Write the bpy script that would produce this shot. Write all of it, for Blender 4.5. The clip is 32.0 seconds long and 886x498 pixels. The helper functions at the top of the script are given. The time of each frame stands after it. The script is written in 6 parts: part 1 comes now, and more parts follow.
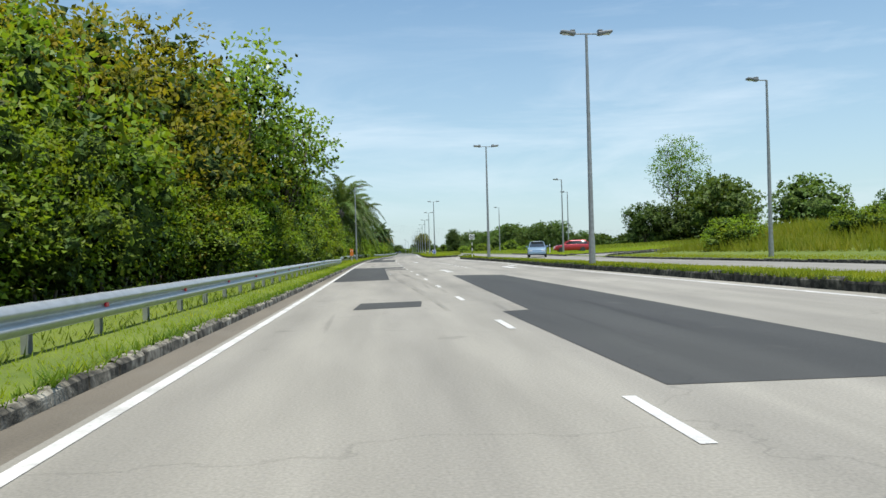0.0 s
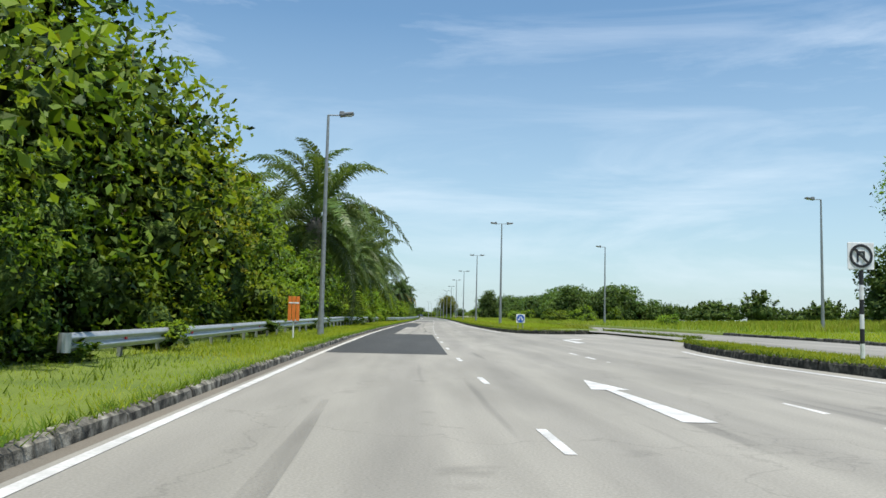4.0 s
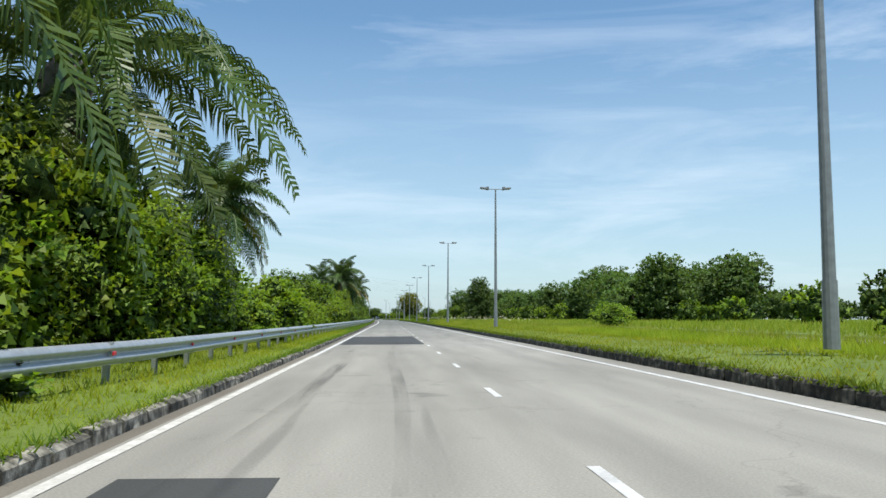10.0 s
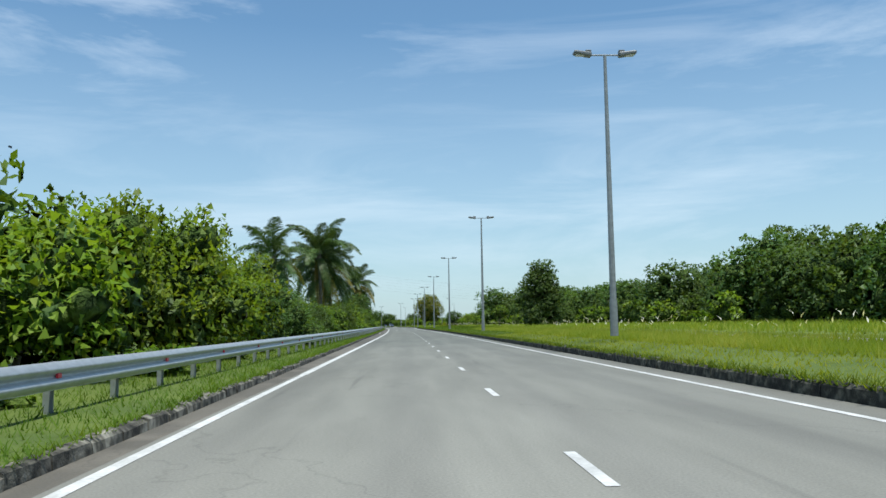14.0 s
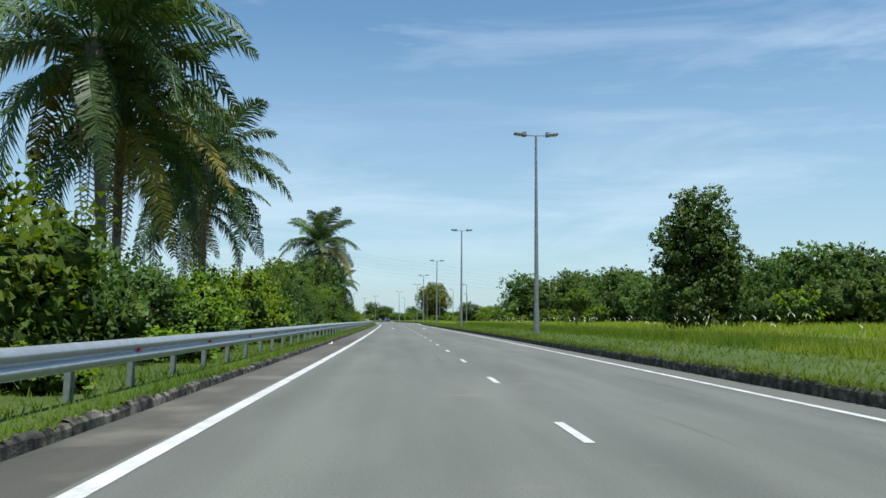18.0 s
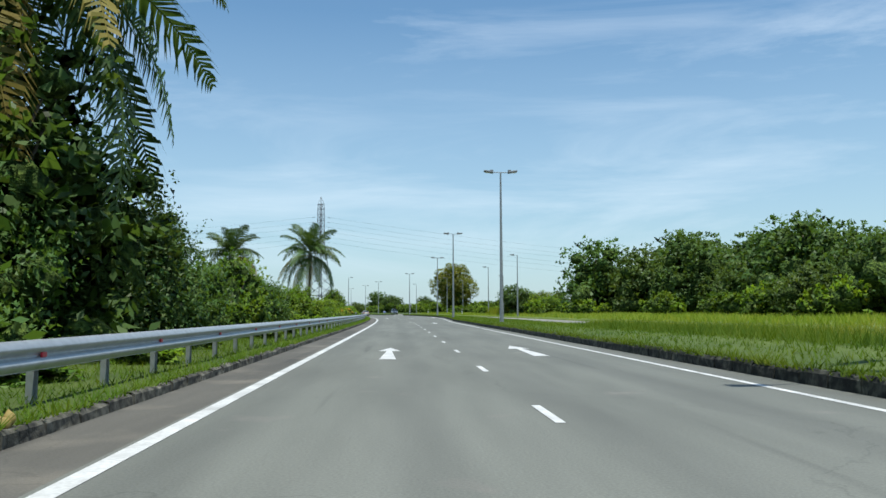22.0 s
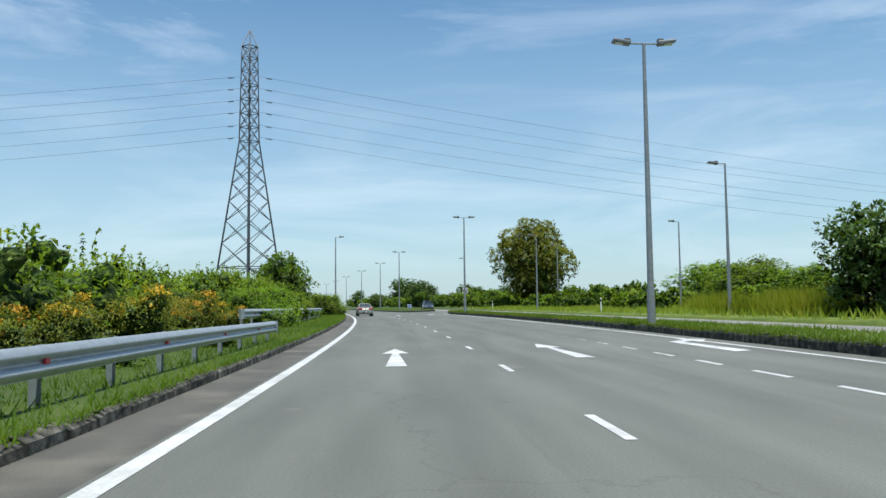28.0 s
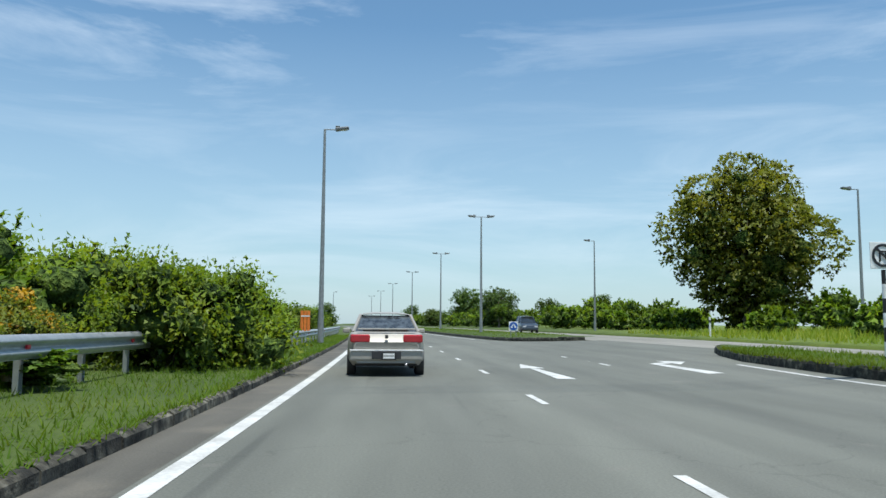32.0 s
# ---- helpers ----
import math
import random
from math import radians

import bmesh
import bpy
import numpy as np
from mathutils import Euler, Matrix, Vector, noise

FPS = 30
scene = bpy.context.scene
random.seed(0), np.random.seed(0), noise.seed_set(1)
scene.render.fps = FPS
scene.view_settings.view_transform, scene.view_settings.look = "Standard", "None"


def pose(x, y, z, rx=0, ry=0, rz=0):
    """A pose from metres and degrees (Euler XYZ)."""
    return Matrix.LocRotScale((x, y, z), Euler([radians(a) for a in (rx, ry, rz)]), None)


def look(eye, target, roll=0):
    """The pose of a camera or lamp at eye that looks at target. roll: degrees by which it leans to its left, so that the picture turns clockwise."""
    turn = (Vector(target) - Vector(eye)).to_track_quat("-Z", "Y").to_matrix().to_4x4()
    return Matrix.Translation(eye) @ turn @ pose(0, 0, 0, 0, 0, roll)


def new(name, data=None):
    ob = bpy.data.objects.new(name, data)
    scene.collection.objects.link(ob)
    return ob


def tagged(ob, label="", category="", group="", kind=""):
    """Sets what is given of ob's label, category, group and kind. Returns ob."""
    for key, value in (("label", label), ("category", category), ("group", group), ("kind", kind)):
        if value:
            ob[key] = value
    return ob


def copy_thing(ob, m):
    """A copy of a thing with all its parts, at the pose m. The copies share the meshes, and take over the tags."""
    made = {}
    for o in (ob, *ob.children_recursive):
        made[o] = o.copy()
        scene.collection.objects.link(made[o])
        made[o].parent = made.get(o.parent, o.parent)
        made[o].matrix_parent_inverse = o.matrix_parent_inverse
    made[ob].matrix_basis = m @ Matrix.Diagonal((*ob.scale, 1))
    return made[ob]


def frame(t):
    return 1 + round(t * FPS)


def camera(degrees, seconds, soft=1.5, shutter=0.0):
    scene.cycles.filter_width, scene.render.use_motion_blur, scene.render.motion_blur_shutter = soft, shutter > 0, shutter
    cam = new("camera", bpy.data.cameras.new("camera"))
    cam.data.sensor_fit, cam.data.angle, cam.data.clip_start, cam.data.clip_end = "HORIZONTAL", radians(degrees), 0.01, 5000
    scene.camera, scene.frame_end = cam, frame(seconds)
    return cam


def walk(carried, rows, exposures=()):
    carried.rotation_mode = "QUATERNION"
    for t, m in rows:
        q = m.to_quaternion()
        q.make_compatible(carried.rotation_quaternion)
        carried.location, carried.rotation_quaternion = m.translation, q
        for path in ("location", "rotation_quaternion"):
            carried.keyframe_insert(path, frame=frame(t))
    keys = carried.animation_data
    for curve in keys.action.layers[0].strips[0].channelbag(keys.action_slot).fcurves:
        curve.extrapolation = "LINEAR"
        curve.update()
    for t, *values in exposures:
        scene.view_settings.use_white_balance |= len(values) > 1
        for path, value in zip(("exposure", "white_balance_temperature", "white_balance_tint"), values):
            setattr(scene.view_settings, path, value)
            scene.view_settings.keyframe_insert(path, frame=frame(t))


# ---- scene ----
EXPOSURES = ((0.0, 0.66, 6530, 9), (3.0, 0.66, 6500, 9), (6.0, 0.66, 6420, 9), (10.0, 0.66, 6360, 9), (11.0, 0.62, 6260, 7), (13.5, 0.55, 6220, 6), (32.0, 0.55, 6220, 6))
cam = camera(58.44, 32.0)

# the road's reference line (left edge line): curvature (1/km) every 50 m from s = -50, + turns left
BEND = [1.449, 0.711, -0.085, -0.747, -0.245, 0.187, -0.069, 0.063, 0.287, 0.004, 0.27, 1.0, 1.224, 0.692, 0.381, 0.274, 0.193, 0.12, 0.06, 0.01, -0.032, -0.072]
STEP = 0.5
S0, S1 = -400.0, 1600.0
_s = np.arange(S0, S1 + STEP, STEP)
_c = np.interp(_s, np.arange(-50, 1001, 50.0), BEND, left=0.0, right=0.0) * 1e-3
_h = np.cumsum(_c) * STEP
_h -= np.interp(0.0, _s, _h)
_x, _y = np.cumsum(-np.sin(_h)) * STEP, np.cumsum(np.cos(_h)) * STEP
_x -= np.interp(0.0, _s, _x)
_y -= np.interp(0.0, _s, _y)


def at(s, l):
    """Place of station s (m along the road) and offset l (m right of the left edge line)."""
    a = np.interp(s, _s, _h)
    return np.interp(s, _s, _x) + l * np.cos(a), np.interp(s, _s, _y) + l * np.sin(a)


def heading(s):
    return float(np.interp(s, _s, _h))


# t, s, l, yaw against the road (+ left), pitch, lean to the right
DRIVE = [
    (0.00, 6.14, 1.895, -4.09, 0.16, 1.53),
    (0.50, 14.55, 1.995, -4.15, -0.86, 2.13),
    (1.00, 22.98, 2.079, -4.52, -0.82, 2.23),
    (1.50, 31.44, 2.132, -3.61, -0.66, 1.91),
    (2.00, 39.91, 2.167, -4.04, 0.73, 1.61),
    (2.50, 48.38, 2.202, -3.40, 2.91, -0.45),
    (3.00, 56.90, 2.232, -2.97, 4.17, -1.84),
    (3.50, 65.44, 2.256, -2.72, 4.73, -1.41),
    (4.00, 74.06, 2.235, -2.85, 4.84, -1.36),
    (4.50, 82.79, 2.190, -3.11, 5.09, -1.25),
    (5.00, 91.54, 2.145, -3.38, 5.34, -1.15),
    (5.50, 100.25, 2.125, -3.50, 5.45, -1.10),
    (6.00, 108.93, 2.052, -3.66, 5.22, -2.31),
    (6.50, 117.57, 1.997, -4.03, 3.48, -2.50),
    (7.00, 126.20, 1.970, -3.55, 3.76, -2.60),
    (7.50, 134.85, 1.969, -3.91, 4.24, -1.81),
    (8.00, 143.52, 1.991, -3.92, 4.69, -0.36),
    (8.50, 152.19, 2.018, -4.14, 5.24, -0.15),
    (9.00, 160.86, 2.050, -3.17, 4.78, -0.91),
    (9.50, 169.51, 2.093, -3.59, 5.15, -0.29),
    (10.00, 178.19, 2.130, -3.62, 4.99, -0.25),
    (10.50, 186.94, 2.145, -3.68, 4.79, -0.23),
    (11.00, 195.72, 2.152, -4.10, 4.57, -0.13),
    (11.50, 204.49, 2.155, -4.18, 4.60, -1.05),
    (12.00, 213.25, 2.175, -3.91, 4.10, -0.25),
    (12.50, 222.03, 2.203, -3.55, 5.66, 0.81),
    (13.00, 230.82, 2.217, -3.44, 6.08, 0.04),
    (13.50, 239.56, 2.229, -3.11, 6.01, 0.06),
    (14.00, 248.29, 2.242, -2.85, 5.44, 0.84),
    (14.50, 257.05, 2.245, -3.10, 5.54, 0.77),
    (15.00, 265.83, 2.224, -3.18, 5.62, 0.74),
    (15.50, 274.66, 2.180, -3.35, 5.80, 0.67),
    (16.00, 283.49, 2.136, -3.53, 5.98, 0.60),
    (16.50, 292.25, 2.116, -3.61, 6.06, 0.57),
    (17.00, 300.97, 2.054, -2.86, 5.14, 0.59),
    (17.50, 309.68, 1.989, -3.07, 5.15, 0.95),
    (18.00, 318.36, 1.929, -2.97, 5.09, -0.40),
    (18.50, 327.05, 1.901, -3.12, 5.02, 0.34),
    (19.00, 335.80, 1.875, -2.98, 5.05, -0.73),
    (19.50, 344.58, 1.863, -2.93, 4.85, -0.10),
    (20.00, 353.41, 1.871, -3.13, 4.77, 0.05),
    (20.50, 362.29, 1.905, -3.27, 4.89, -0.22),
    (21.00, 371.19, 1.959, -3.21, 4.59, -0.23),
    (21.50, 380.09, 2.013, -3.36, 4.48, 0.05),
    (22.00, 388.97, 2.051, -3.11, 4.51, 0.14),
    (22.50, 397.82, 2.060, -2.97, 4.03, -0.16),
    (23.00, 406.67, 2.056, -3.00, 4.23, 0.33),
    (23.50, 415.53, 2.043, -3.04, 4.04, -0.50),
    (24.00, 424.32, 2.040, -3.03, 3.98, 0.10),
    (24.50, 433.11, 2.013, -3.11, 3.90, 0.12),
    (25.00, 441.90, 1.968, -2.86, 3.52, 0.09),
    (25.50, 450.67, 1.919, -2.76, 3.82, 0.54),
    (26.00, 459.43, 1.903, -2.83, 3.92, 0.70),
    (26.50, 468.13, 1.867, -3.00, 4.15, 1.07),
    (27.00, 476.72, 1.831, -3.16, 4.38, 1.43),
    (27.50, 485.15, 1.814, -3.23, 4.49, 1.60),
    (28.00, 493.52, 1.806, -2.80, 4.05, 0.59),
    (28.50, 501.81, 1.787, -2.75, 5.02, 1.26),
    (29.00, 510.03, 1.742, -2.68, 5.15, 0.83),
    (29.50, 518.19, 1.684, -2.60, 5.36, 0.69),
    (30.00, 526.32, 1.633, -2.47, 5.64, 0.68),
    (30.50, 534.46, 1.610, -2.30, 5.72, 0.66),
    (31.00, 542.64, 1.602, -2.62, 5.44, 0.87),
    (31.50, 550.87, 1.593, -2.90, 5.51, 0.05),
    (32.00, 559.16, 1.596, -2.85, 5.40, -0.40),
]
EYE = 1.060


def drive_pose(s, l, yaw, pitch, lean):
    x, y = at(s, l)
    a, p = heading(s) + radians(yaw), radians(pitch)
    eye = Vector((x, y, EYE))
    return look(eye, eye + Vector((-math.sin(a) * math.cos(p), math.cos(a) * math.cos(p), math.sin(p))), -lean)


walk(cam, [(t, drive_pose(*q)) for t, *q in DRIVE], EXPOSURES)

# ---------------------------------------------------------------- light
world = bpy.data.worlds.new("sky")
scene.world = world
world.use_nodes = True
SUN_UP, SUN_AZ = radians(77), radians(160)


def build_sky():
    nt = world.node_tree
    nt.nodes.clear()
    N, L = nt.nodes.new, nt.links.new
    out, bg = N("ShaderNodeOutputWorld"), N("ShaderNodeBackground")
    sky = N("ShaderNodeTexSky")
    sky.sky_type = "NISHITA"
    sky.sun_disc = False
    sky.sun_elevation, sky.sun_rotation = SUN_UP, SUN_AZ
    sky.air_density, sky.dust_density, sky.ozone_density = 1.0, 0.5, 2.5
    tc, mp = N("ShaderNodeTexCoord"), N("ShaderNodeMapping")
    mp.inputs["Scale"].default_value = (1.6, 1.6, 9.0)
    n1, n2 = N("ShaderNodeTexNoise"), N("ShaderNodeTexNoise")
    n1.inputs["Scale"].default_value, n1.inputs["Detail"].default_value, n1.inputs["Roughness"].default_value = 1.3, 8, 0.62
    n1.inputs["Distortion"].default_value = 0.6
    n2.inputs["Scale"].default_value, n2.inputs["Detail"].default_value = 0.7, 3
    r1, r2 = N("ShaderNodeMapRange"), N("ShaderNodeMapRange")
    r1.inputs["From Min"].default_value, r1.inputs["From Max"].default_value = 0.47, 0.78
    r2.inputs["From Min"].default_value, r2.inputs["From Max"].default_value = 0.35, 0.65
    mul = N("ShaderNodeMath")
    mul.operation = "MULTIPLY"
    amt = N("ShaderNodeMath")
    amt.operation, amt.inputs[1].default_value = "MULTIPLY", 0.62
    mix = N("ShaderNodeMix")
    mix.data_type = "RGBA"
    mix.inputs["B"].default_value = CLOUD
    tint = N("ShaderNodeMix")
    tint.data_type, tint.blend_type = "RGBA", "MULTIPLY"
    tint.inputs["Factor"].default_value = 1.0
    tint.inputs["B"].default_value = SKY_TINT
    L(tc.outputs["Generated"], mp.inputs["Vector"])
    L(mp.outputs["Vector"], n1.inputs["Vector"])
    L(mp.outputs["Vector"], n2.inputs["Vector"])
    L(n1.outputs["Fac"], r1.inputs["Value"])
    L(n2.outputs["Fac"], r2.inputs["Value"])
    L(r1.outputs["Result"], mul.inputs[0])
    L(r2.outputs["Result"], mul.inputs[1])
    L(mul.outputs["Value"], amt.inputs[0])
    L(amt.outputs["Value"], mix.inputs["Factor"])
    L(sky.outputs["Color"], tint.inputs["A"])
    L(tint.outputs["Result"], mix.inputs["A"])
    sep, low = N("ShaderNodeSeparateXYZ"), N("ShaderNodeMapRange")
    L(tc.outputs["Generated"], sep.inputs[0])
    L(sep.outputs["Z"], low.inputs["Value"])
    for key, v in (("From Min", 0.0), ("From Max", 0.36), ("To Min", 0.7), ("To Max", 0.0)):
        low.inputs[key].default_value = v
    haze = N("ShaderNodeMix")
    haze.data_type = "RGBA"
    haze.inputs["B"].default_value = HAZE
    L(low.outputs["Result"], haze.inputs["Factor"])
    L(mix.outputs["Result"], haze.inputs["A"])
    L(haze.outputs["Result"], bg.inputs["Color"])
    bg.inputs["Strength"].default_value = SKY_STRENGTH
    L(bg.outputs["Background"], out.inputs["Surface"])


CLOUD = (8.5, 8.9, 9.4, 1)
HAZE = (3.7, 4.6, 5.3, 1)
SKY_TINT = (0.86, 1.0, 0.985, 1)
SKY_STRENGTH = 0.098
build_sky()
sun = new("sun", bpy.data.lights.new("sun", "SUN"))
sun.data.energy, sun.data.angle, sun.data.color = 3.6, radians(0.6), (1.0, 0.95, 0.87)
_d = Vector((math.sin(SUN_AZ) * math.cos(SUN_UP), math.cos(SUN_AZ) * math.cos(SUN_UP), math.sin(SUN_UP)))
sun.matrix_basis = look(_d * 300, (0, 0, 0))


# ---------------------------------------------------------------- materials
def material(name, rough=0.8, metal=0.0):
    m = bpy.data.materials.new(name)
    m.use_nodes = True
    b = m.node_tree.nodes["Principled BSDF"]
    b.inputs["Roughness"].default_value, b.inputs["Metallic"].default_value = rough, metal
    return m, m.node_tree, b


def noise_node(nt, scale, detail=4, coord="Object", stretch=None):
    tc = nt.nodes.new("ShaderNodeTexCoord")
    n = nt.nodes.new("ShaderNodeTexNoise")
    n.inputs["Scale"].default_value, n.inputs["Detail"].default_value = scale, detail
    src = tc.outputs[coord]
    if stretch:
        mp = nt.nodes.new("ShaderNodeMapping")
        mp.inputs["Scale"].default_value = stretch
        nt.links.new(src, mp.inputs["Vector"])
        src = mp.outputs["Vector"]
    nt.links.new(src, n.inputs["Vector"])
    return n


def ramp(nt, fac, stops):
    r = nt.nodes.new("ShaderNodeValToRGB")
    e = r.color_ramp.elements
    while len(e) < len(stops):
        e.new(0.5)
    for k, (p, c) in enumerate(stops):
        e[k].position, e[k].color = p, (*c, 1)
    nt.links.new(fac, r.inputs["Fac"])
    return r.outputs["Color"]


def mixc(nt, fac, a, b, blend="MIX"):
    m = nt.nodes.new("ShaderNodeMix")
    m.data_type, m.blend_type = "RGBA", blend
    if isinstance(fac, (int, float)):
        m.inputs["Factor"].default_value = fac
    else:
        nt.links.new(fac, m.inputs["Factor"])
    for key, v in (("A", a), ("B", b)):
        if isinstance(v, tuple):
            m.inputs[key].default_value = (*v, 1)
        else:
            nt.links.new(v, m.inputs[key])
    return m.outputs["Result"]


def bump(nt, b, height, strength=0.3, dist=0.02):
    n = nt.nodes.new("ShaderNodeBump")
    n.inputs["Strength"].default_value, n.inputs["Distance"].default_value = strength, dist
    nt.links.new(height, n.inputs["Height"])
    nt.links.new(n.outputs["Normal"], b.inputs["Normal"])


def surface(name, dark, light, rough=0.85, scale=3.0, fine=60.0, bumps=0.3, metal=0.0, coord="Object", fine_amt=0.35):
    """Two-scale mottled surface."""
    m, nt, b = material(name, rough, metal)
    big, small = noise_node(nt, scale, 5, coord), noise_node(nt, fine, 3, coord)
    c = ramp(nt, big.outputs["Fac"], [(0.3, dark), (0.7, light)])
    g = ramp(nt, small.outputs["Fac"], [(0.3, (0.55, 0.55, 0.55)), (0.7, (1.3, 1.3, 1.3))])
    nt.links.new(mixc(nt, fine_amt, c, mixc(nt, 1.0, c, g, "MULTIPLY")), b.inputs["Base Color"])
    if bumps:
        bump(nt, b, small.outputs["Fac"], bumps)
    return m


def asphalt(name, dark, light, stain, track=0.5, rough=0.85, wear=0.7, later=None, spots=(0.66, 0.76)):
    """Road surface in road coordinates: UV is metres across and along; later is the colour of a greyer course, darkened
    for the clouded sun further along.
    """
    m, nt, b = material(name, rough)
    tc = nt.nodes.new("ShaderNodeTexCoord")
    sep = nt.nodes.new("ShaderNodeSeparateXYZ")
    nt.links.new(tc.outputs["UV"], sep.inputs[0])
    big = noise_node(nt, 0.22, 5, "UV", (1.0, 0.25, 1.0))
    mid = noise_node(nt, 1.6, 6, "UV", (1.0, 0.12, 1.0))
    grit = noise_node(nt, 45.0, 3, "UV")
    blot = noise_node(nt, 0.9, 3, "UV")
    c = ramp(nt, big.outputs["Fac"], [(0.3, dark), (0.7, light)])
    # ramps into a greyer tone with the dimmer, clouded sunlight painted in
    if later:
        run = nt.nodes.new("ShaderNodeMapRange")
        run.inputs["From Min"].default_value, run.inputs["From Max"].default_value = 205, 300
        nt.links.new(sep.outputs["Y"], run.inputs["Value"])
        c = mixc(nt, run.outputs["Result"], c, ramp(nt, big.outputs["Fac"], [(0.3, later[0]), (0.7, later[1])]))
    streak = ramp(nt, mid.outputs["Fac"], [(0.35, (0.78, 0.78, 0.78)), (0.62, (1.08, 1.08, 1.08))])
    c = mixc(nt, track, c, mixc(nt, 1.0, c, streak, "MULTIPLY"))
    bl = ramp(nt, blot.outputs["Fac"], [(spots[0], (0, 0, 0)), (spots[1], (1, 1, 1))])
    c = mixc(nt, bl, c, stain)
    gr = ramp(nt, grit.outputs["Fac"], [(0.3, (0.72, 0.72, 0.72)), (0.7, (1.2, 1.2, 1.2))])
    c = mixc(nt, 0.6, c, mixc(nt, 1.0, c, gr, "MULTIPLY"))
    lane = nt.nodes.new("ShaderNodeMath")
    lane.operation, lane.inputs[1].default_value = "MULTIPLY", 2 * math.pi / 1.79
    nt.links.new(sep.outputs["X"], lane.inputs[0])
    wave = nt.nodes.new("ShaderNodeMath")
    wave.operation = "SINE"
    nt.links.new(lane.outputs[0], wave.inputs[0])
    tr = ramp(nt, wave.outputs[0], [(0.0, (1.05, 1.05, 1.05)), (0.9, (0.9, 0.9, 0.91))])
    c = mixc(nt, wear, c, mixc(nt, 1.0, c, tr, "MULTIPLY"))
    skid = noise_node(nt, 2.2, 2, "UV", (1.0, 0.035, 1.0))
    sk = ramp(nt, skid.outputs["Fac"], [(0.66, (1, 1, 1)), (0.72, (0.66, 0.66, 0.67))])
    c = mixc(nt, wear, c, mixc(nt, 1.0, c, sk, "MULTIPLY"))
    vor = nt.nodes.new("ShaderNodeTexVoronoi")
    vor.feature = "DISTANCE_TO_EDGE"
    vor.inputs["Scale"].default_value = 0.16
    warp = noise_node(nt, 1.1, 5, "UV")
    vm = nt.nodes.new("ShaderNodeVectorMath")
    vm.operation, vm.inputs["Scale"].default_value = "SCALE", 1.6
    nt.links.new(warp.outputs["Color"], vm.inputs[0])
    va = nt.nodes.new("ShaderNodeVectorMath")
    nt.links.new(tc.outputs["UV"], va.inputs[0])
    nt.links.new(vm.outputs[0], va.inputs[1])
    nt.links.new(va.outputs[0], vor.inputs["Vector"])
    cr = ramp(nt, vor.outputs["Distance"], [(0.0, (0.5, 0.5, 0.5)), (0.004, (1, 1, 1))])
    c = mixc(nt, wear * 0.55, c, mixc(nt, 1.0, c, cr, "MULTIPLY"))
    nt.links.new(c, b.inputs["Base Color"])
    bump(nt, b, grit.outputs["Fac"], 0.35, 0.01)
    return m


def leafy(name, cols, trans=0.35, rough=0.5, gloss=0.22, patch=0.55):
    """Leaves: colour by leaf, by spray of leaves and by plant; part of the light passes through."""
    m = bpy.data.materials.new(name)
    m.use_nodes = True
    nt = m.node_tree
    nt.nodes.clear()
    out, add = nt.nodes.new("ShaderNodeOutputMaterial"), nt.nodes.new("ShaderNodeMixShader")
    pr, tr = nt.nodes.new("ShaderNodeBsdfPrincipled"), nt.nodes.new("ShaderNodeBsdfTranslucent")
    pr.inputs["Roughness"].default_value = rough
    pr.inputs["Specular IOR Level"].default_value = gloss
    geo, ob = nt.nodes.new("ShaderNodeNewGeometry"), nt.nodes.new("ShaderNodeObjectInfo")
    spray_n = noise_node(nt, patch, 3)
    mixv = nt.nodes.new("ShaderNodeMath")
    mixv.operation, mixv.inputs[1].default_value = "MULTIPLY_ADD", 0.45
    nt.links.new(geo.outputs["Random Per Island"], mixv.inputs[0])
    wide = nt.nodes.new("ShaderNodeMapRange")
    wide.inputs["From Min"].default_value, wide.inputs["From Max"].default_value = 0.32, 0.68
    wide.inputs["To Max"].default_value = 0.55
    nt.links.new(spray_n.outputs["Fac"], wide.inputs["Value"])
    nt.links.new(wide.outputs["Result"], mixv.inputs[2])
    c = ramp(nt, mixv.outputs[0], [(k / (len(cols) - 1), q) for k, q in enumerate(cols)])
    hsv = nt.nodes.new("ShaderNodeHueSaturation")
    for key, lo, hi in (("Hue", 0.488, 0.512), ("Value", 0.78, 1.22)):
        mr = nt.nodes.new("ShaderNodeMapRange")
        mr.inputs["To Min"].default_value, mr.inputs["To Max"].default_value = lo, hi
        nt.links.new(ob.outputs["Random"], mr.inputs["Value"])
        nt.links.new(mr.outputs["Result"], hsv.inputs[key])
    nt.links.new(c, hsv.inputs["Color"])
    nt.links.new(hsv.outputs["Color"], pr.inputs["Base Color"])
    t = mixc(nt, 1.0, hsv.outputs["Color"], (1.2, 1.15, 0.5), "MULTIPLY")
    nt.links.new(t, tr.inputs["Color"])
    add.inputs[0].default_value = trans
    nt.links.new(pr.outputs[0], add.inputs[1])
    nt.links.new(tr.outputs[0], add.inputs[2])
    nt.links.new(add.outputs[0], out.inputs["Surface"])
    return m


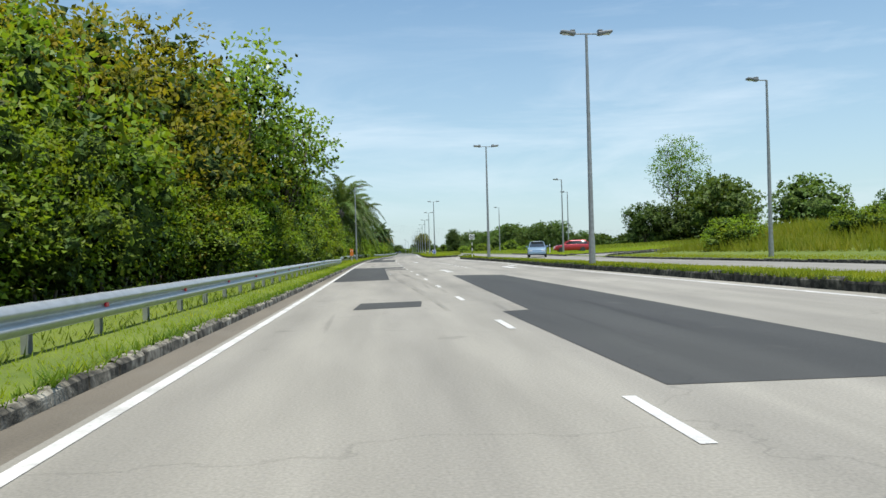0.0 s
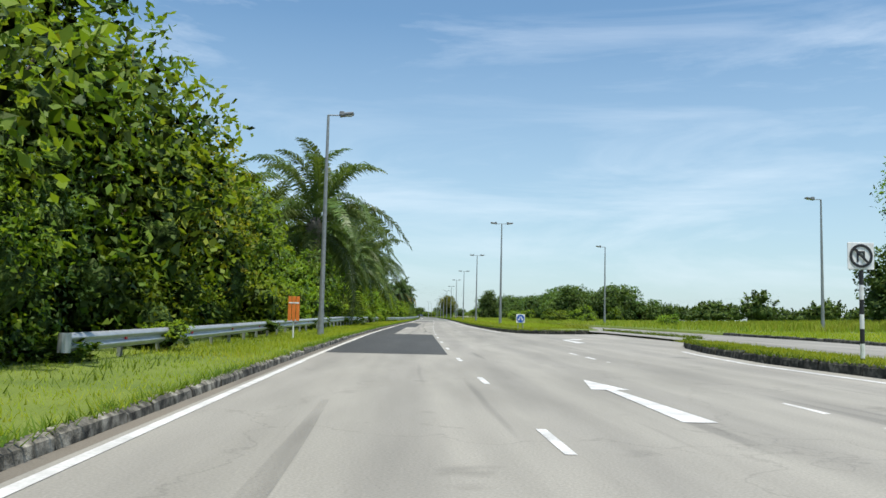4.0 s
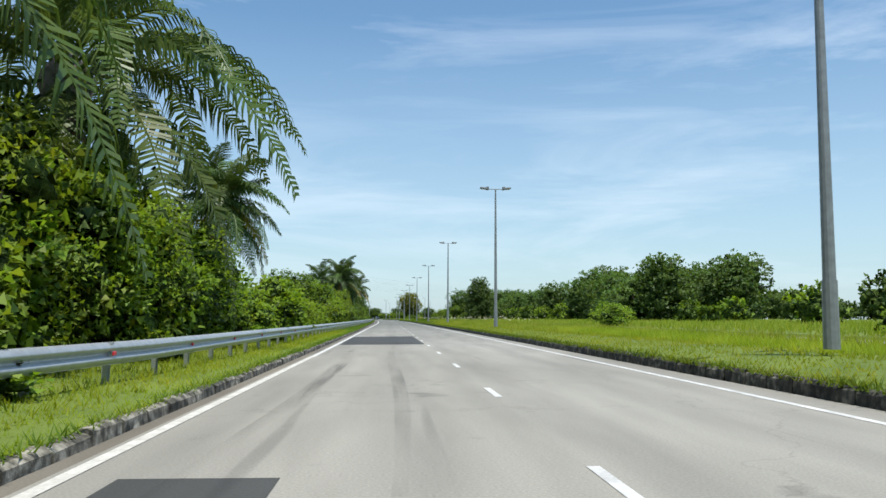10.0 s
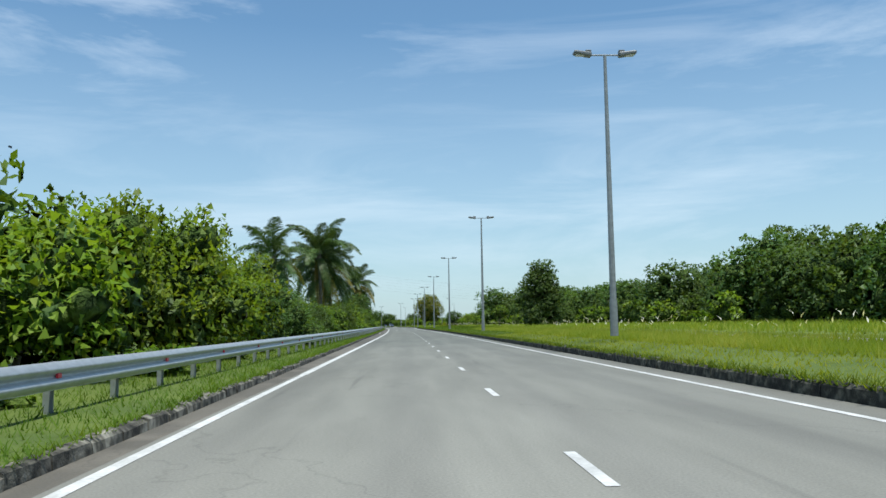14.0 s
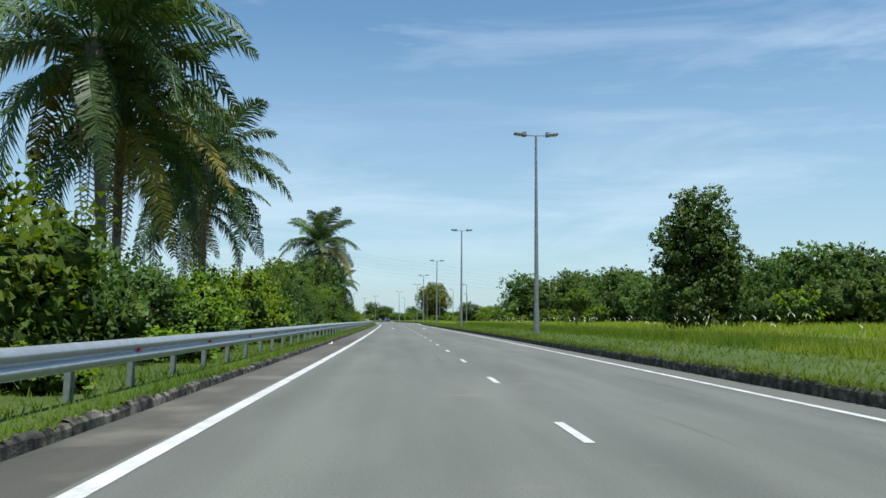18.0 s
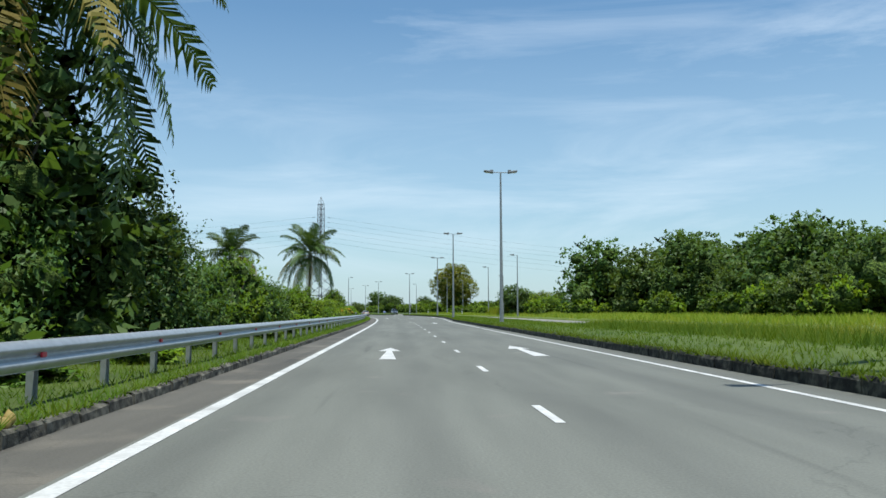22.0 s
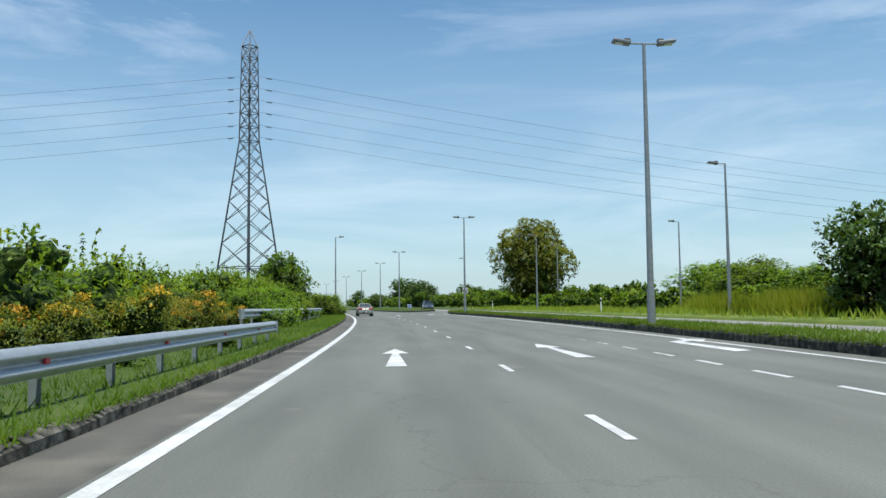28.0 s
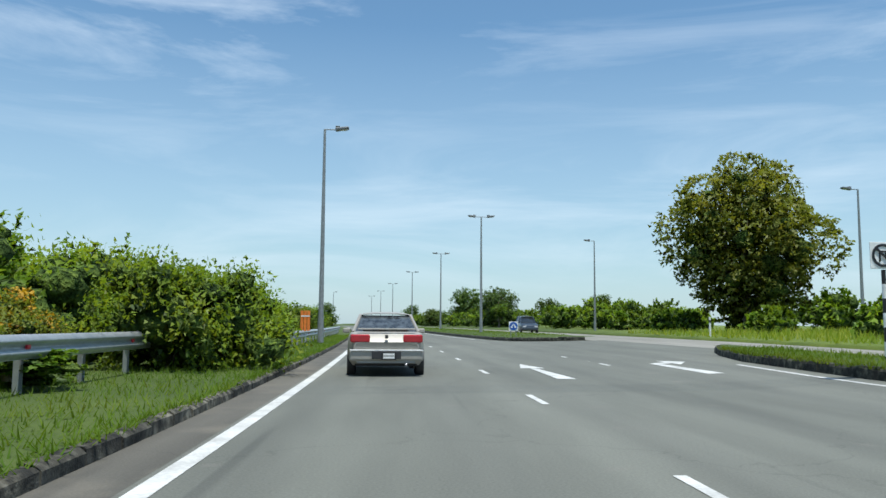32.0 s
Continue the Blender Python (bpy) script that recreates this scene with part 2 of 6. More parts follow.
def kerb_concrete(name, dark, mid, light, later):
    """Cast kerb with black stains and lime runs; later is how dark it gets further along the road."""
    m, nt, b = material(name, 0.92)
    geo, pos = nt.nodes.new("ShaderNodeNewGeometry"), nt.nodes.new("ShaderNodeSeparateXYZ")
    nt.links.new(geo.outputs["Position"], pos.inputs[0])
    ns = []
    for sc, det in ((1.7, 5), (7.0, 5), (45.0, 3)):
        n = nt.nodes.new("ShaderNodeTexNoise")
        n.inputs["Scale"].default_value, n.inputs["Detail"].default_value = sc, det
        nt.links.new(geo.outputs["Position"], n.inputs["Vector"])
        ns.append(n.outputs["Fac"])
    c = ramp(nt, ns[1], [(0.36, dark), (0.5, mid), (0.64, light)])
    st = ramp(nt, ns[0], [(0.4, (0.45, 0.45, 0.45)), (0.6, (1.15, 1.15, 1.15))])
    c = mixc(nt, 1.0, c, st, "MULTIPLY")
    run = nt.nodes.new("ShaderNodeMapRange")
    run.inputs["From Min"].default_value, run.inputs["From Max"].default_value = 215, 300
    nt.links.new(pos.outputs["Y"], run.inputs["Value"])
    c = mixc(nt, run.outputs["Result"], c, mixc(nt, 1.0, c, later, "MULTIPLY"))
    nt.links.new(c, b.inputs["Base Color"])
    bump(nt, b, ns[2], 0.5)
    return m


def turf(name, dark, light, later):
    """Short turf; later is how its colour shifts further along the road, painting in clouded sun."""
    m, nt, b = material(name, 0.95)
    geo, pos = nt.nodes.new("ShaderNodeNewGeometry"), nt.nodes.new("ShaderNodeSeparateXYZ")
    nt.links.new(geo.outputs["Position"], pos.inputs[0])
    big, small = noise_node(nt, 0.6, 5), noise_node(nt, 38.0, 3)
    c = ramp(nt, big.outputs["Fac"], [(0.3, dark), (0.7, light)])
    g = ramp(nt, small.outputs["Fac"], [(0.3, (0.6, 0.6, 0.6)), (0.7, (1.25, 1.25, 1.25))])
    c = mixc(nt, 0.6, c, mixc(nt, 1.0, c, g, "MULTIPLY"))
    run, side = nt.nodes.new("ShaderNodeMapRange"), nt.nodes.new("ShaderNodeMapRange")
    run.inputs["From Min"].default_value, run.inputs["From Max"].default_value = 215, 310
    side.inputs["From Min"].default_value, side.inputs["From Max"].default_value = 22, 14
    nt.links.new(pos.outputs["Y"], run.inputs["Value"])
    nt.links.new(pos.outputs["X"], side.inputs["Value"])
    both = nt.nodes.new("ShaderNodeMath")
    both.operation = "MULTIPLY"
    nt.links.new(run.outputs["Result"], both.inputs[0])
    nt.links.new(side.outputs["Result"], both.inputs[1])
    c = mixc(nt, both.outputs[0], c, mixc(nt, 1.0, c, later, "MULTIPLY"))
    nt.links.new(c, b.inputs["Base Color"])
    bump(nt, b, small.outputs["Fac"], 0.6)
    return m


def rubber(name):
    """Smeared tyre rubber, worn through in streaks."""
    m, nt, b = material(name, 0.8)
    b.inputs["Base Color"].default_value = (0.06, 0.058, 0.052, 1)
    n1, n2 = noise_node(nt, 3.0, 4, "UV", (1.0, 0.06, 1.0)), noise_node(nt, 0.5, 2, "UV", (0.6, 0.4, 1.0))
    a1 = ramp(nt, n1.outputs["Fac"], [(0.35, (0, 0, 0)), (0.7, (0.36, 0.36, 0.36))])
    a2 = ramp(nt, n2.outputs["Fac"], [(0.35, (0.15, 0.15, 0.15)), (0.65, (1, 1, 1))])
    nt.links.new(mixc(nt, 1.0, a1, a2, "MULTIPLY"), b.inputs["Alpha"])
    return m


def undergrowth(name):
    """Leafage deep in a crown: leaf-sized mottling, inner shade painted dark, strong relief."""
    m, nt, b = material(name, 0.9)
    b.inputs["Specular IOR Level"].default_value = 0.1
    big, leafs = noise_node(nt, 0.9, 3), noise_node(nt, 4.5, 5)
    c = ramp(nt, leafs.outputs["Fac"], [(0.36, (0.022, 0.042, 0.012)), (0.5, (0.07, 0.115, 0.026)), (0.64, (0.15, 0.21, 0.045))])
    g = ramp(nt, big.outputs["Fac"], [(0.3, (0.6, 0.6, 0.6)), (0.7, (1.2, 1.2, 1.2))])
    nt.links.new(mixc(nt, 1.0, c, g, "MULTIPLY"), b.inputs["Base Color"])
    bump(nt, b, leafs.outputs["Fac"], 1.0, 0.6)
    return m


def plain(name, col, rough=0.5, metal=0.0, coat=0.0, spots=0.12):
    m, nt, b = material(name, rough, metal)
    n = noise_node(nt, 7.0, 5)
    lo, hi = tuple(v * (1 - spots) for v in col), tuple(min(1, v * (1 + spots)) for v in col)
    nt.links.new(ramp(nt, n.outputs["Fac"], [(0.3, lo), (0.7, hi)]), b.inputs["Base Color"])
    b.inputs["Coat Weight"].default_value = coat
    return m


M = dict(
    road=asphalt("worn_asphalt", (0.225, 0.216, 0.186), (0.3, 0.288, 0.252), (0.17, 0.163, 0.142), 0.6, later=((0.117, 0.122, 0.104), (0.156, 0.161, 0.138))),
    road_far=asphalt("pale_asphalt", (0.2, 0.193, 0.168), (0.27, 0.26, 0.23), (0.16, 0.153, 0.135), 0.6),
    shoulder=asphalt("dirty_shoulder", (0.1, 0.088, 0.068), (0.21, 0.185, 0.145), (0.15, 0.135, 0.108), 0.95, spots=(0.5, 0.72), later=((0.06, 0.056, 0.046), (0.125, 0.117, 0.098))),
    patch=asphalt("dark_patch_asphalt", (0.04, 0.0415, 0.04), (0.055, 0.0565, 0.0535), (0.07, 0.07, 0.065), 0.6),
    paint=surface("road_paint", (0.42, 0.42, 0.4), (0.68, 0.68, 0.66), 0.6, 2.0, 25.0, 0.1),
    paint_worn=surface("worn_road_paint", (0.42, 0.405, 0.36), (0.62, 0.61, 0.57), 0.7, 5.0, 30.0, 0.2),
    rubber=rubber("tyre_rubber_on_asphalt"),
    kerb=kerb_concrete("stained_kerb_concrete", (0.035, 0.033, 0.025), (0.16, 0.147, 0.115), (0.34, 0.32, 0.265), (0.55, 0.55, 0.52)),
    kerb_dark=kerb_concrete("mossy_kerb_concrete", (0.02, 0.021, 0.015), (0.055, 0.055, 0.042), (0.15, 0.145, 0.115), (0.8, 0.82, 0.75)),
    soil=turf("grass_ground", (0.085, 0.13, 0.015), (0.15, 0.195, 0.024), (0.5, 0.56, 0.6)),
    galv=plain("galvanised_steel", (0.42, 0.44, 0.45), 0.42, 0.5, 0.0, 0.12),
    pole=plain("grey_galvanised_pole", (0.27, 0.285, 0.285), 0.5, 0.35, 0.0, 0.15),
    lattice=plain("tower_steel", (0.1, 0.11, 0.118), 0.55, 0.5, 0.0, 0.2),
    lamp=plain("lamp_housing", (0.17, 0.18, 0.185), 0.45, 0.2),
    lampdark=plain("lamp_dark_housing", (0.09, 0.1, 0.1), 0.5),
    lens=plain("lamp_glass", (0.55, 0.57, 0.58), 0.15),
    red=plain("red_reflector", (0.6, 0.03, 0.05), 0.3),
    wire=plain("dark_wire", (0.05, 0.055, 0.06), 0.6),
    bark=surface("bark", (0.07, 0.055, 0.04), (0.2, 0.17, 0.13), 0.95, 4.0, 25.0, 0.7),
    palm_bark=surface("palm_trunk", (0.09, 0.078, 0.06), (0.225, 0.2, 0.17), 0.95, 6.0, 30.0, 0.6),
    leaf=leafy("leaf_mid", [(0.04, 0.08, 0.01), (0.09, 0.17, 0.016), (0.145, 0.225, 0.022), (0.21, 0.27, 0.036)], 0.44),
    leaf_bright=leafy("leaf_bright", [(0.065, 0.135, 0.014), (0.145, 0.24, 0.022), (0.22, 0.315, 0.032), (0.3, 0.35, 0.046)], 0.47),
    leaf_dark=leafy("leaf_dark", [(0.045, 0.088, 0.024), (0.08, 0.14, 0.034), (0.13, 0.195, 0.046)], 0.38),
    leaf_wood=leafy("woodland_leaf", [(0.055, 0.1, 0.026), (0.1, 0.16, 0.036), (0.15, 0.215, 0.05)], 0.38),
    # dark greens hold the shade inside the crowns
    leaf_core=undergrowth("shade_toned_foliage"),
    leaf_big=leafy("large_lobed_leaf", [(0.09, 0.155, 0.026), (0.16, 0.245, 0.036), (0.27, 0.34, 0.055)], 0.55, 0.35, 0.4),
    leaf_gold=leafy("leaf_golden_green", [(0.1, 0.13, 0.016), (0.2, 0.225, 0.026), (0.31, 0.3, 0.036), (0.46, 0.38, 0.055)], 0.5),
    leaf_pale=leafy("leaf_olive", [(0.09, 0.13, 0.024), (0.19, 0.225, 0.038), (0.33, 0.33, 0.058)], 0.46),
    blossom=leafy("yellow_blossom", [(0.42, 0.24, 0.02), (0.55, 0.34, 0.03), (0.3, 0.28, 0.03)], 0.3),
    frond=leafy("coconut_frond", [(0.035, 0.07, 0.02), (0.065, 0.112, 0.03), (0.125, 0.165, 0.046)], 0.22, 0.42),
    frond_oil=leafy("oil_palm_frond", [(0.045, 0.085, 0.022), (0.09, 0.14, 0.034), (0.17, 0.21, 0.06)], 0.33, 0.4),
    frond_old=leafy("yellowing_frond", [(0.16, 0.15, 0.03), (0.26, 0.22, 0.045), (0.32, 0.24, 0.06)], 0.3, 0.6),
    frond_dry=leafy("dry_frond", [(0.2, 0.13, 0.045), (0.34, 0.24, 0.09), (0.28, 0.25, 0.08)], 0.3, 0.7),
    grass=leafy("verge_grass", [(0.15, 0.21, 0.022), (0.2, 0.27, 0.028), (0.26, 0.32, 0.036), (0.34, 0.35, 0.06)], 0.5, 0.8, 0.05, 0.35),
    grass_deep=leafy("deep_green_grass", [(0.055, 0.1, 0.015), (0.08, 0.135, 0.019), (0.115, 0.17, 0.024), (0.17, 0.2, 0.038)], 0.42, 0.8, 0.05, 0.35),
    grass_tall=leafy("tall_grass", [(0.12, 0.18, 0.022), (0.17, 0.225, 0.03), (0.24, 0.27, 0.045), (0.32, 0.31, 0.075)], 0.5, 0.8, 0.05, 0.35),
    plume=leafy("pale_seed_heads", [(0.55, 0.53, 0.46), (0.72, 0.7, 0.62)], 0.4, 0.8),
    white=plain("white_sign_face", (0.78, 0.78, 0.76), 0.5),
    black=plain("black_paint", (0.02, 0.02, 0.022), 0.5),
    blue=plain("blue_sign_face", (0.02, 0.1, 0.42), 0.4),
    orange=plain("orange_board", (0.75, 0.2, 0.03), 0.55),
    tyre=plain("tyre_rubber", (0.02, 0.02, 0.02), 0.85),
    rim=plain("wheel_rim", (0.45, 0.45, 0.46), 0.35, 0.8),
    glass=plain("tinted_glass", (0.02, 0.025, 0.028), 0.06, 0.0, 0.6),
    # paler tint and mottling paint the light seen through the cabin
    rear_glass=plain("rear_window_painted_view", (0.06, 0.07, 0.078), 0.1, 0.0, 0.5, 0.7),
    trim=plain("dark_plastic_trim", (0.035, 0.035, 0.037), 0.6),
    tail=plain("red_tail_light", (0.42, 0.02, 0.03), 0.2, 0.0, 0.5),
    car_champ=plain("champagne_car_paint", (0.36, 0.34, 0.3), 0.45, 0.1, 0.15, 0.04),
    car_blue=plain("pale_blue_car_paint", (0.25, 0.36, 0.47), 0.3, 0.4, 0.6, 0.04),
    car_red=plain("red_car_paint", (0.4, 0.025, 0.03), 0.3, 0.2, 0.6, 0.04),
    car_dark=plain("dark_car_paint", (0.05, 0.065, 0.085), 0.3, 0.3, 0.6, 0.04),
    concrete=surface("concrete", (0.25, 0.24, 0.22), (0.45, 0.44, 0.41), 0.9, 2.5, 40.0, 0.4),
)


# ---------------------------------------------------------------- mesh helpers
def np_mesh(name, V, Q, uv=None, smooth=False):
    """Mesh from arrays of corners and of equal-sided faces."""
    V, Q = np.asarray(V, np.float32).reshape(-1, 3), np.asarray(Q, np.int32)
    me = bpy.data.meshes.new(name)
    k, n = Q.shape[1], Q.shape[0]
    me.vertices.add(len(V))
    me.vertices.foreach_set("co", V.ravel())
    me.loops.add(k * n)
    me.loops.foreach_set("vertex_index", Q.ravel())
    me.polygons.add(n)
    me.polygons.foreach_set("loop_start", np.arange(0, k * n, k, dtype=np.int32))
    if smooth:
        me.polygons.foreach_set("use_smooth", np.ones(n, bool))
    if uv is not None:
        me.uv_layers.new(name="UVMap").data.foreach_set("uv", np.asarray(uv, np.float32)[Q.ravel()].ravel())
    me.update(calc_edges=True)
    me.validate()
    return me


def part(name, data, mat, parent=None, label=""):
    """One mesh object, from a bmesh or a mesh, under a thing or a part."""
    if isinstance(data, bmesh.types.BMesh):
        me = bpy.data.meshes.new(name)
        data.to_mesh(me)
        data.free()
        data = me
    if mat is not None and not data.materials:
        data.materials.append(mat)
    ob = new(name, data)
    if parent is not None:
        ob.parent = parent
    if label:
        ob["label"] = label
    return ob


def empty(name, m=None):
    ob = new(name)
    ob.empty_display_size = 0.2
    if m is not None:
        ob.matrix_basis = m
    return ob


def place(s, l, z=0.0, turn=0.0, size=1.0):
    """Pose at a place of the road, y along it; turn in degrees."""
    x, y = at(s, l)
    return Matrix.Translation((float(x), float(y), z)) @ Matrix.Rotation(heading(s) + radians(turn), 4, "Z") @ Matrix.Scale(size, 4)


def box(bm, c, size, m=None, bevel=0.0):
    r = bmesh.ops.create_cube(bm, size=1.0)
    vs = r["verts"]
    bmesh.ops.scale(bm, vec=size, verts=vs)
    bmesh.ops.translate(bm, vec=c, verts=vs)
    if m is not None:
        bmesh.ops.transform(bm, matrix=m, verts=vs)
    if bevel:
        es = list({e for v in vs for e in v.link_edges})
        bmesh.ops.bevel(bm, geom=es, offset=bevel, segments=2, affect="EDGES", profile=0.5)


def box_bm(c, size, bevel=0.0, m=None):
    bm = bmesh.new()
    box(bm, c, size, m, bevel)
    return bm


def tube(path, radii, sides=8, cap=True):
    """Tapered tube along points; gives corners and quads."""
    P = np.asarray(path, float)
    R = np.broadcast_to(np.asarray(radii, float), (len(P),))
    T = np.gradient(P, axis=0)
    T /= np.linalg.norm(T, axis=1, keepdims=True) + 1e-9
    ref = np.array([0.0, 0, 1]) if abs(T[0][2]) < 0.8 else np.array([0.0, 1, 0])
    A = np.cross(T, ref)
    A /= np.linalg.norm(A, axis=1, keepdims=True) + 1e-9
    B = np.cross(T, A)
    a = np.arange(sides) / sides * 2 * math.pi
    V = P[:, None] + R[:, None, None] * (np.cos(a)[None, :, None] * A[:, None] + np.sin(a)[None, :, None] * B[:, None])
    V = V.reshape(-1, 3)
    Q = []
    for i in range(len(P) - 1):
        for k in range(sides):
            q = (k + 1) % sides
            Q.append((i * sides + k, i * sides + q, (i + 1) * sides + q, (i + 1) * sides + k))
    if cap and sides % 2 == 0:
        for base in (0, (len(P) - 1) * sides):
            for k in range(sides // 2 - 1):
                Q.append((base + k, base + k + 1, base + sides - 2 - k, base + sides - 1 - k))
    return V, np.array(Q)


def tubes_mesh(name, items, sides=6, smooth=True):
    Vs, Qs, o = [], [], 0
    for path, radii in items:
        V, Q = tube(path, radii, sides)
        Vs.append(V)
        Qs.append(Q + o)
        o += len(V)
    return np_mesh(name, np.concatenate(Vs), np.concatenate(Qs), smooth=smooth)


def cyl_bm(r0, r1, z0, z1, sides=12):
    bm = bmesh.new()
    r = bmesh.ops.create_cone(bm, cap_ends=True, segments=sides, radius1=r0, radius2=r1, depth=z1 - z0)
    bmesh.ops.translate(bm, vec=(0, 0, (z0 + z1) / 2), verts=r["verts"])
    return bm


def unit(v):
    return v / (np.linalg.norm(v, axis=-1, keepdims=True) + 1e-9)


def leaf_mesh(name, C, out, length, width, rng, spread=0.9, droop=0.25, simple=False, soft=0.45):
    """Folded leaves at C, turned outwards at random; soft lets the shading follow the crown's rounding."""
    n = len(C)
    ax = unit(out * 0.6 + rng.normal(size=(n, 3)) * spread * 0.6 + np.array([0, 0, -droop]))
    sd = unit(np.cross(ax, rng.normal(size=(n, 3)) * 0.8 + out * 0.4 + np.array([0, 0, 0.9])))
    nm = np.cross(ax, sd)
    nm *= np.sign((nm * (out + np.array([0, 0, 0.3]))).sum(1, keepdims=True) + 1e-6)
    k = rng.uniform(0.65, 1.35, (n, 1))
    Lh, Wh = length * k / 2, width * k / 2
    if simple:
        V = np.stack([C + sd * Wh * 1.2 - ax * Lh * 0.5, C + ax * Lh, C - sd * Wh * 1.2 - ax * Lh * 0.8], 1).reshape(-1, 3)
        q = 3
    else:
        V = np.stack([C - ax * Lh, C + sd * Wh - nm * Wh * 0.25 + ax * Lh * 0.1, C + ax * Lh - nm * Lh * 0.15, C - sd * Wh - nm * Wh * 0.25 + ax * Lh * 0.1], 1).reshape(-1, 3)
        q = 4
    me = np_mesh(name, V, np.arange(q * n).reshape(n, q), smooth=True)
    if soft:
        N = unit(out * soft + nm * (1.05 - soft) + np.array([0, 0, 0.3]))
        me.normals_split_custom_set_from_vertices(np.repeat(N, q, 0).tolist())
    return me


def lump_points(lumps, n, rng, inner=0.55, up=0.25):
    """Points in the outer shells of ellipsoids, denser above, with their outward directions."""
    L = np.array([(*c, *r) for c, r in lumps], float)
    w = (L[:, 3] * L[:, 4] + L[:, 4] * L[:, 5] + L[:, 3] * L[:, 5])
    i = rng.choice(len(L), n, p=w / w.sum())
    dvec = rng.normal(size=(n, 3))
    dvec[:, 2] += up
    dvec = unit(dvec)
    rad = rng.uniform(inner, 1.0, (n, 1)) ** 0.6 * rng.uniform(0.88, 1.1, (n, 1))
    return L[i, :3] + dvec * L[i, 3:] * rad, dvec


def sprays(lumps, n, rng, inner=0.7, up=0.35, per=14, size=0.3):
    """Leaf places gathered into sprays at twig ends on the lumps, with outward directions."""
    T, D = lump_points(lumps, max(4, n // per), rng, inner, up)
    i = np.repeat(np.arange(len(T)), per)
    o = np.clip(rng.normal(size=(len(i), 3)), -1.5, 1.5) * size * rng.uniform(0.6, 1.3, (len(T), 1))[i]
    o[:, 2] *= 0.7
    o += D[i] * size * 0.3
    return T[i] + o, unit(D[i] * 0.9 + o / size * 0.45 + np.array([0, 0, 0.15]))


_G = (1 + 5 ** 0.5) / 2
ICO_V = unit(np.array([(-1, _G, 0), (1, _G, 0), (-1, -_G, 0), (1, -_G, 0), (0, -1, _G), (0, 1, _G), (0, -1, -_G), (0, 1, -_G), (_G, 0, -1), (_G, 0, 1), (-_G, 0, -1), (-_G, 0, 1)], float))
ICO_T = np.array([(0, 11, 5), (0, 5, 1), (0, 1, 7), (0, 7, 10), (0, 10, 11), (1, 5, 9), (5, 11, 4), (11, 10, 2), (10, 7, 6), (7, 1, 8),
                  (3, 9, 4), (3, 4, 2), (3, 2, 6), (3, 6, 8), (3, 8, 9), (4, 9, 5), (2, 4, 11), (6, 2, 10), (8, 6, 7), (9, 8, 1)])


def ico_fine():
    """Round mesh of 42 corners."""
    V, T, mid = list(map(tuple, ICO_V)), [], {}

    def half(a, b):
        key = (min(a, b), max(a, b))
        if key not in mid:
            mid[key] = len(V)
            V.append(tuple(unit((np.array(V[a]) + np.array(V[b])) / 2)))
        return mid[key]
    for a, b, c in ICO_T.tolist():
        p, q, r = half(a, b), half(b, c), half(c, a)
        T += [(a, p, r), (p, b, q), (r, q, c), (p, q, r)]
    return np.array(V), np.array(T)


BALL_V, BALL_T = ico_fine()


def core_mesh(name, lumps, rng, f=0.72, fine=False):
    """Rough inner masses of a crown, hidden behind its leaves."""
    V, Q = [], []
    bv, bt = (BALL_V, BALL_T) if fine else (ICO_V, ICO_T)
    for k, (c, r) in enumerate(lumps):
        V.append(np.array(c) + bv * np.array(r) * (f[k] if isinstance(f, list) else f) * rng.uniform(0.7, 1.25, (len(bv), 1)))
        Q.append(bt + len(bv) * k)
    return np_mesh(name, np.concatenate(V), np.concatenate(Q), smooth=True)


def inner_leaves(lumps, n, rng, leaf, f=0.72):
    """Larger leaves deep inside a crown, given a darker green as painted shade."""
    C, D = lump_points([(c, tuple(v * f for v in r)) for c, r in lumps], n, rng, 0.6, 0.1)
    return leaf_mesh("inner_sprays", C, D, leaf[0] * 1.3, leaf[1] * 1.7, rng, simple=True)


# ---------------------------------------------------------------- the ground and the roads
def left_kerb(s):
    return np.interp(s, [-80, 15, 60, 110, 150, 200, 240, 290, 307, 330, 360, 400, 450, 500, 540, 565, 900],
                     [-0.6, -0.55, -0.3, -0.32, -0.28, -0.32, -0.32, -0.7, -0.9, -1.0, -1.1, -1.0, -0.92, -0.9, -0.85, -0.7, -0.7])


MEDIANS = (
    ([-80, 20, 45, 60, 75, 92, 97, 100, 102, 103], [10.0, 10.3, 10.4, 10.8, 10.8, 10.5, 10.9, 11.4, 12.0, 12.6]),
    ([119, 119.6, 121, 123, 125, 131, 150, 170, 440, 470, 488, 505, 520, 545, 560, 573, 579, 582, 584, 585],
     [12.2, 11.2, 10.2, 9.4, 8.9, 8.4, 8.0, 7.75, 7.75, 8.0, 8.9, 9.8, 10.0, 10.1, 10.1, 10.0, 10.5, 11.2, 11.9, 12.5]),
    ([601, 601.6, 603, 605, 609, 620, 640, 900], [12.2, 11.0, 9.8, 8.9, 8.4, 8.0, 7.75, 7.75]),
)
OPP_IN, OPP_OUT = 13.0, 20.2


def road_z(l):
    return np.maximum(0.0, np.asarray(l) - 7.2) * 0.045


def opp_z(s):
    return np.interp(s, [-80, 60, 110, 160, 400, 445, 560, 600, 900], [0.14, 0.17, 0.34, 0.3, 0.3, 0.08, 0.08, 0.2, 0.3])


def med_rise(s):
    """How far the median climbs behind its kerb."""
    return np.interp(s, [85, 102, 120, 400, 440, 560, 610], [0.04, 0.1, 0.24, 0.24, 0.08, 0.08, 0.2])


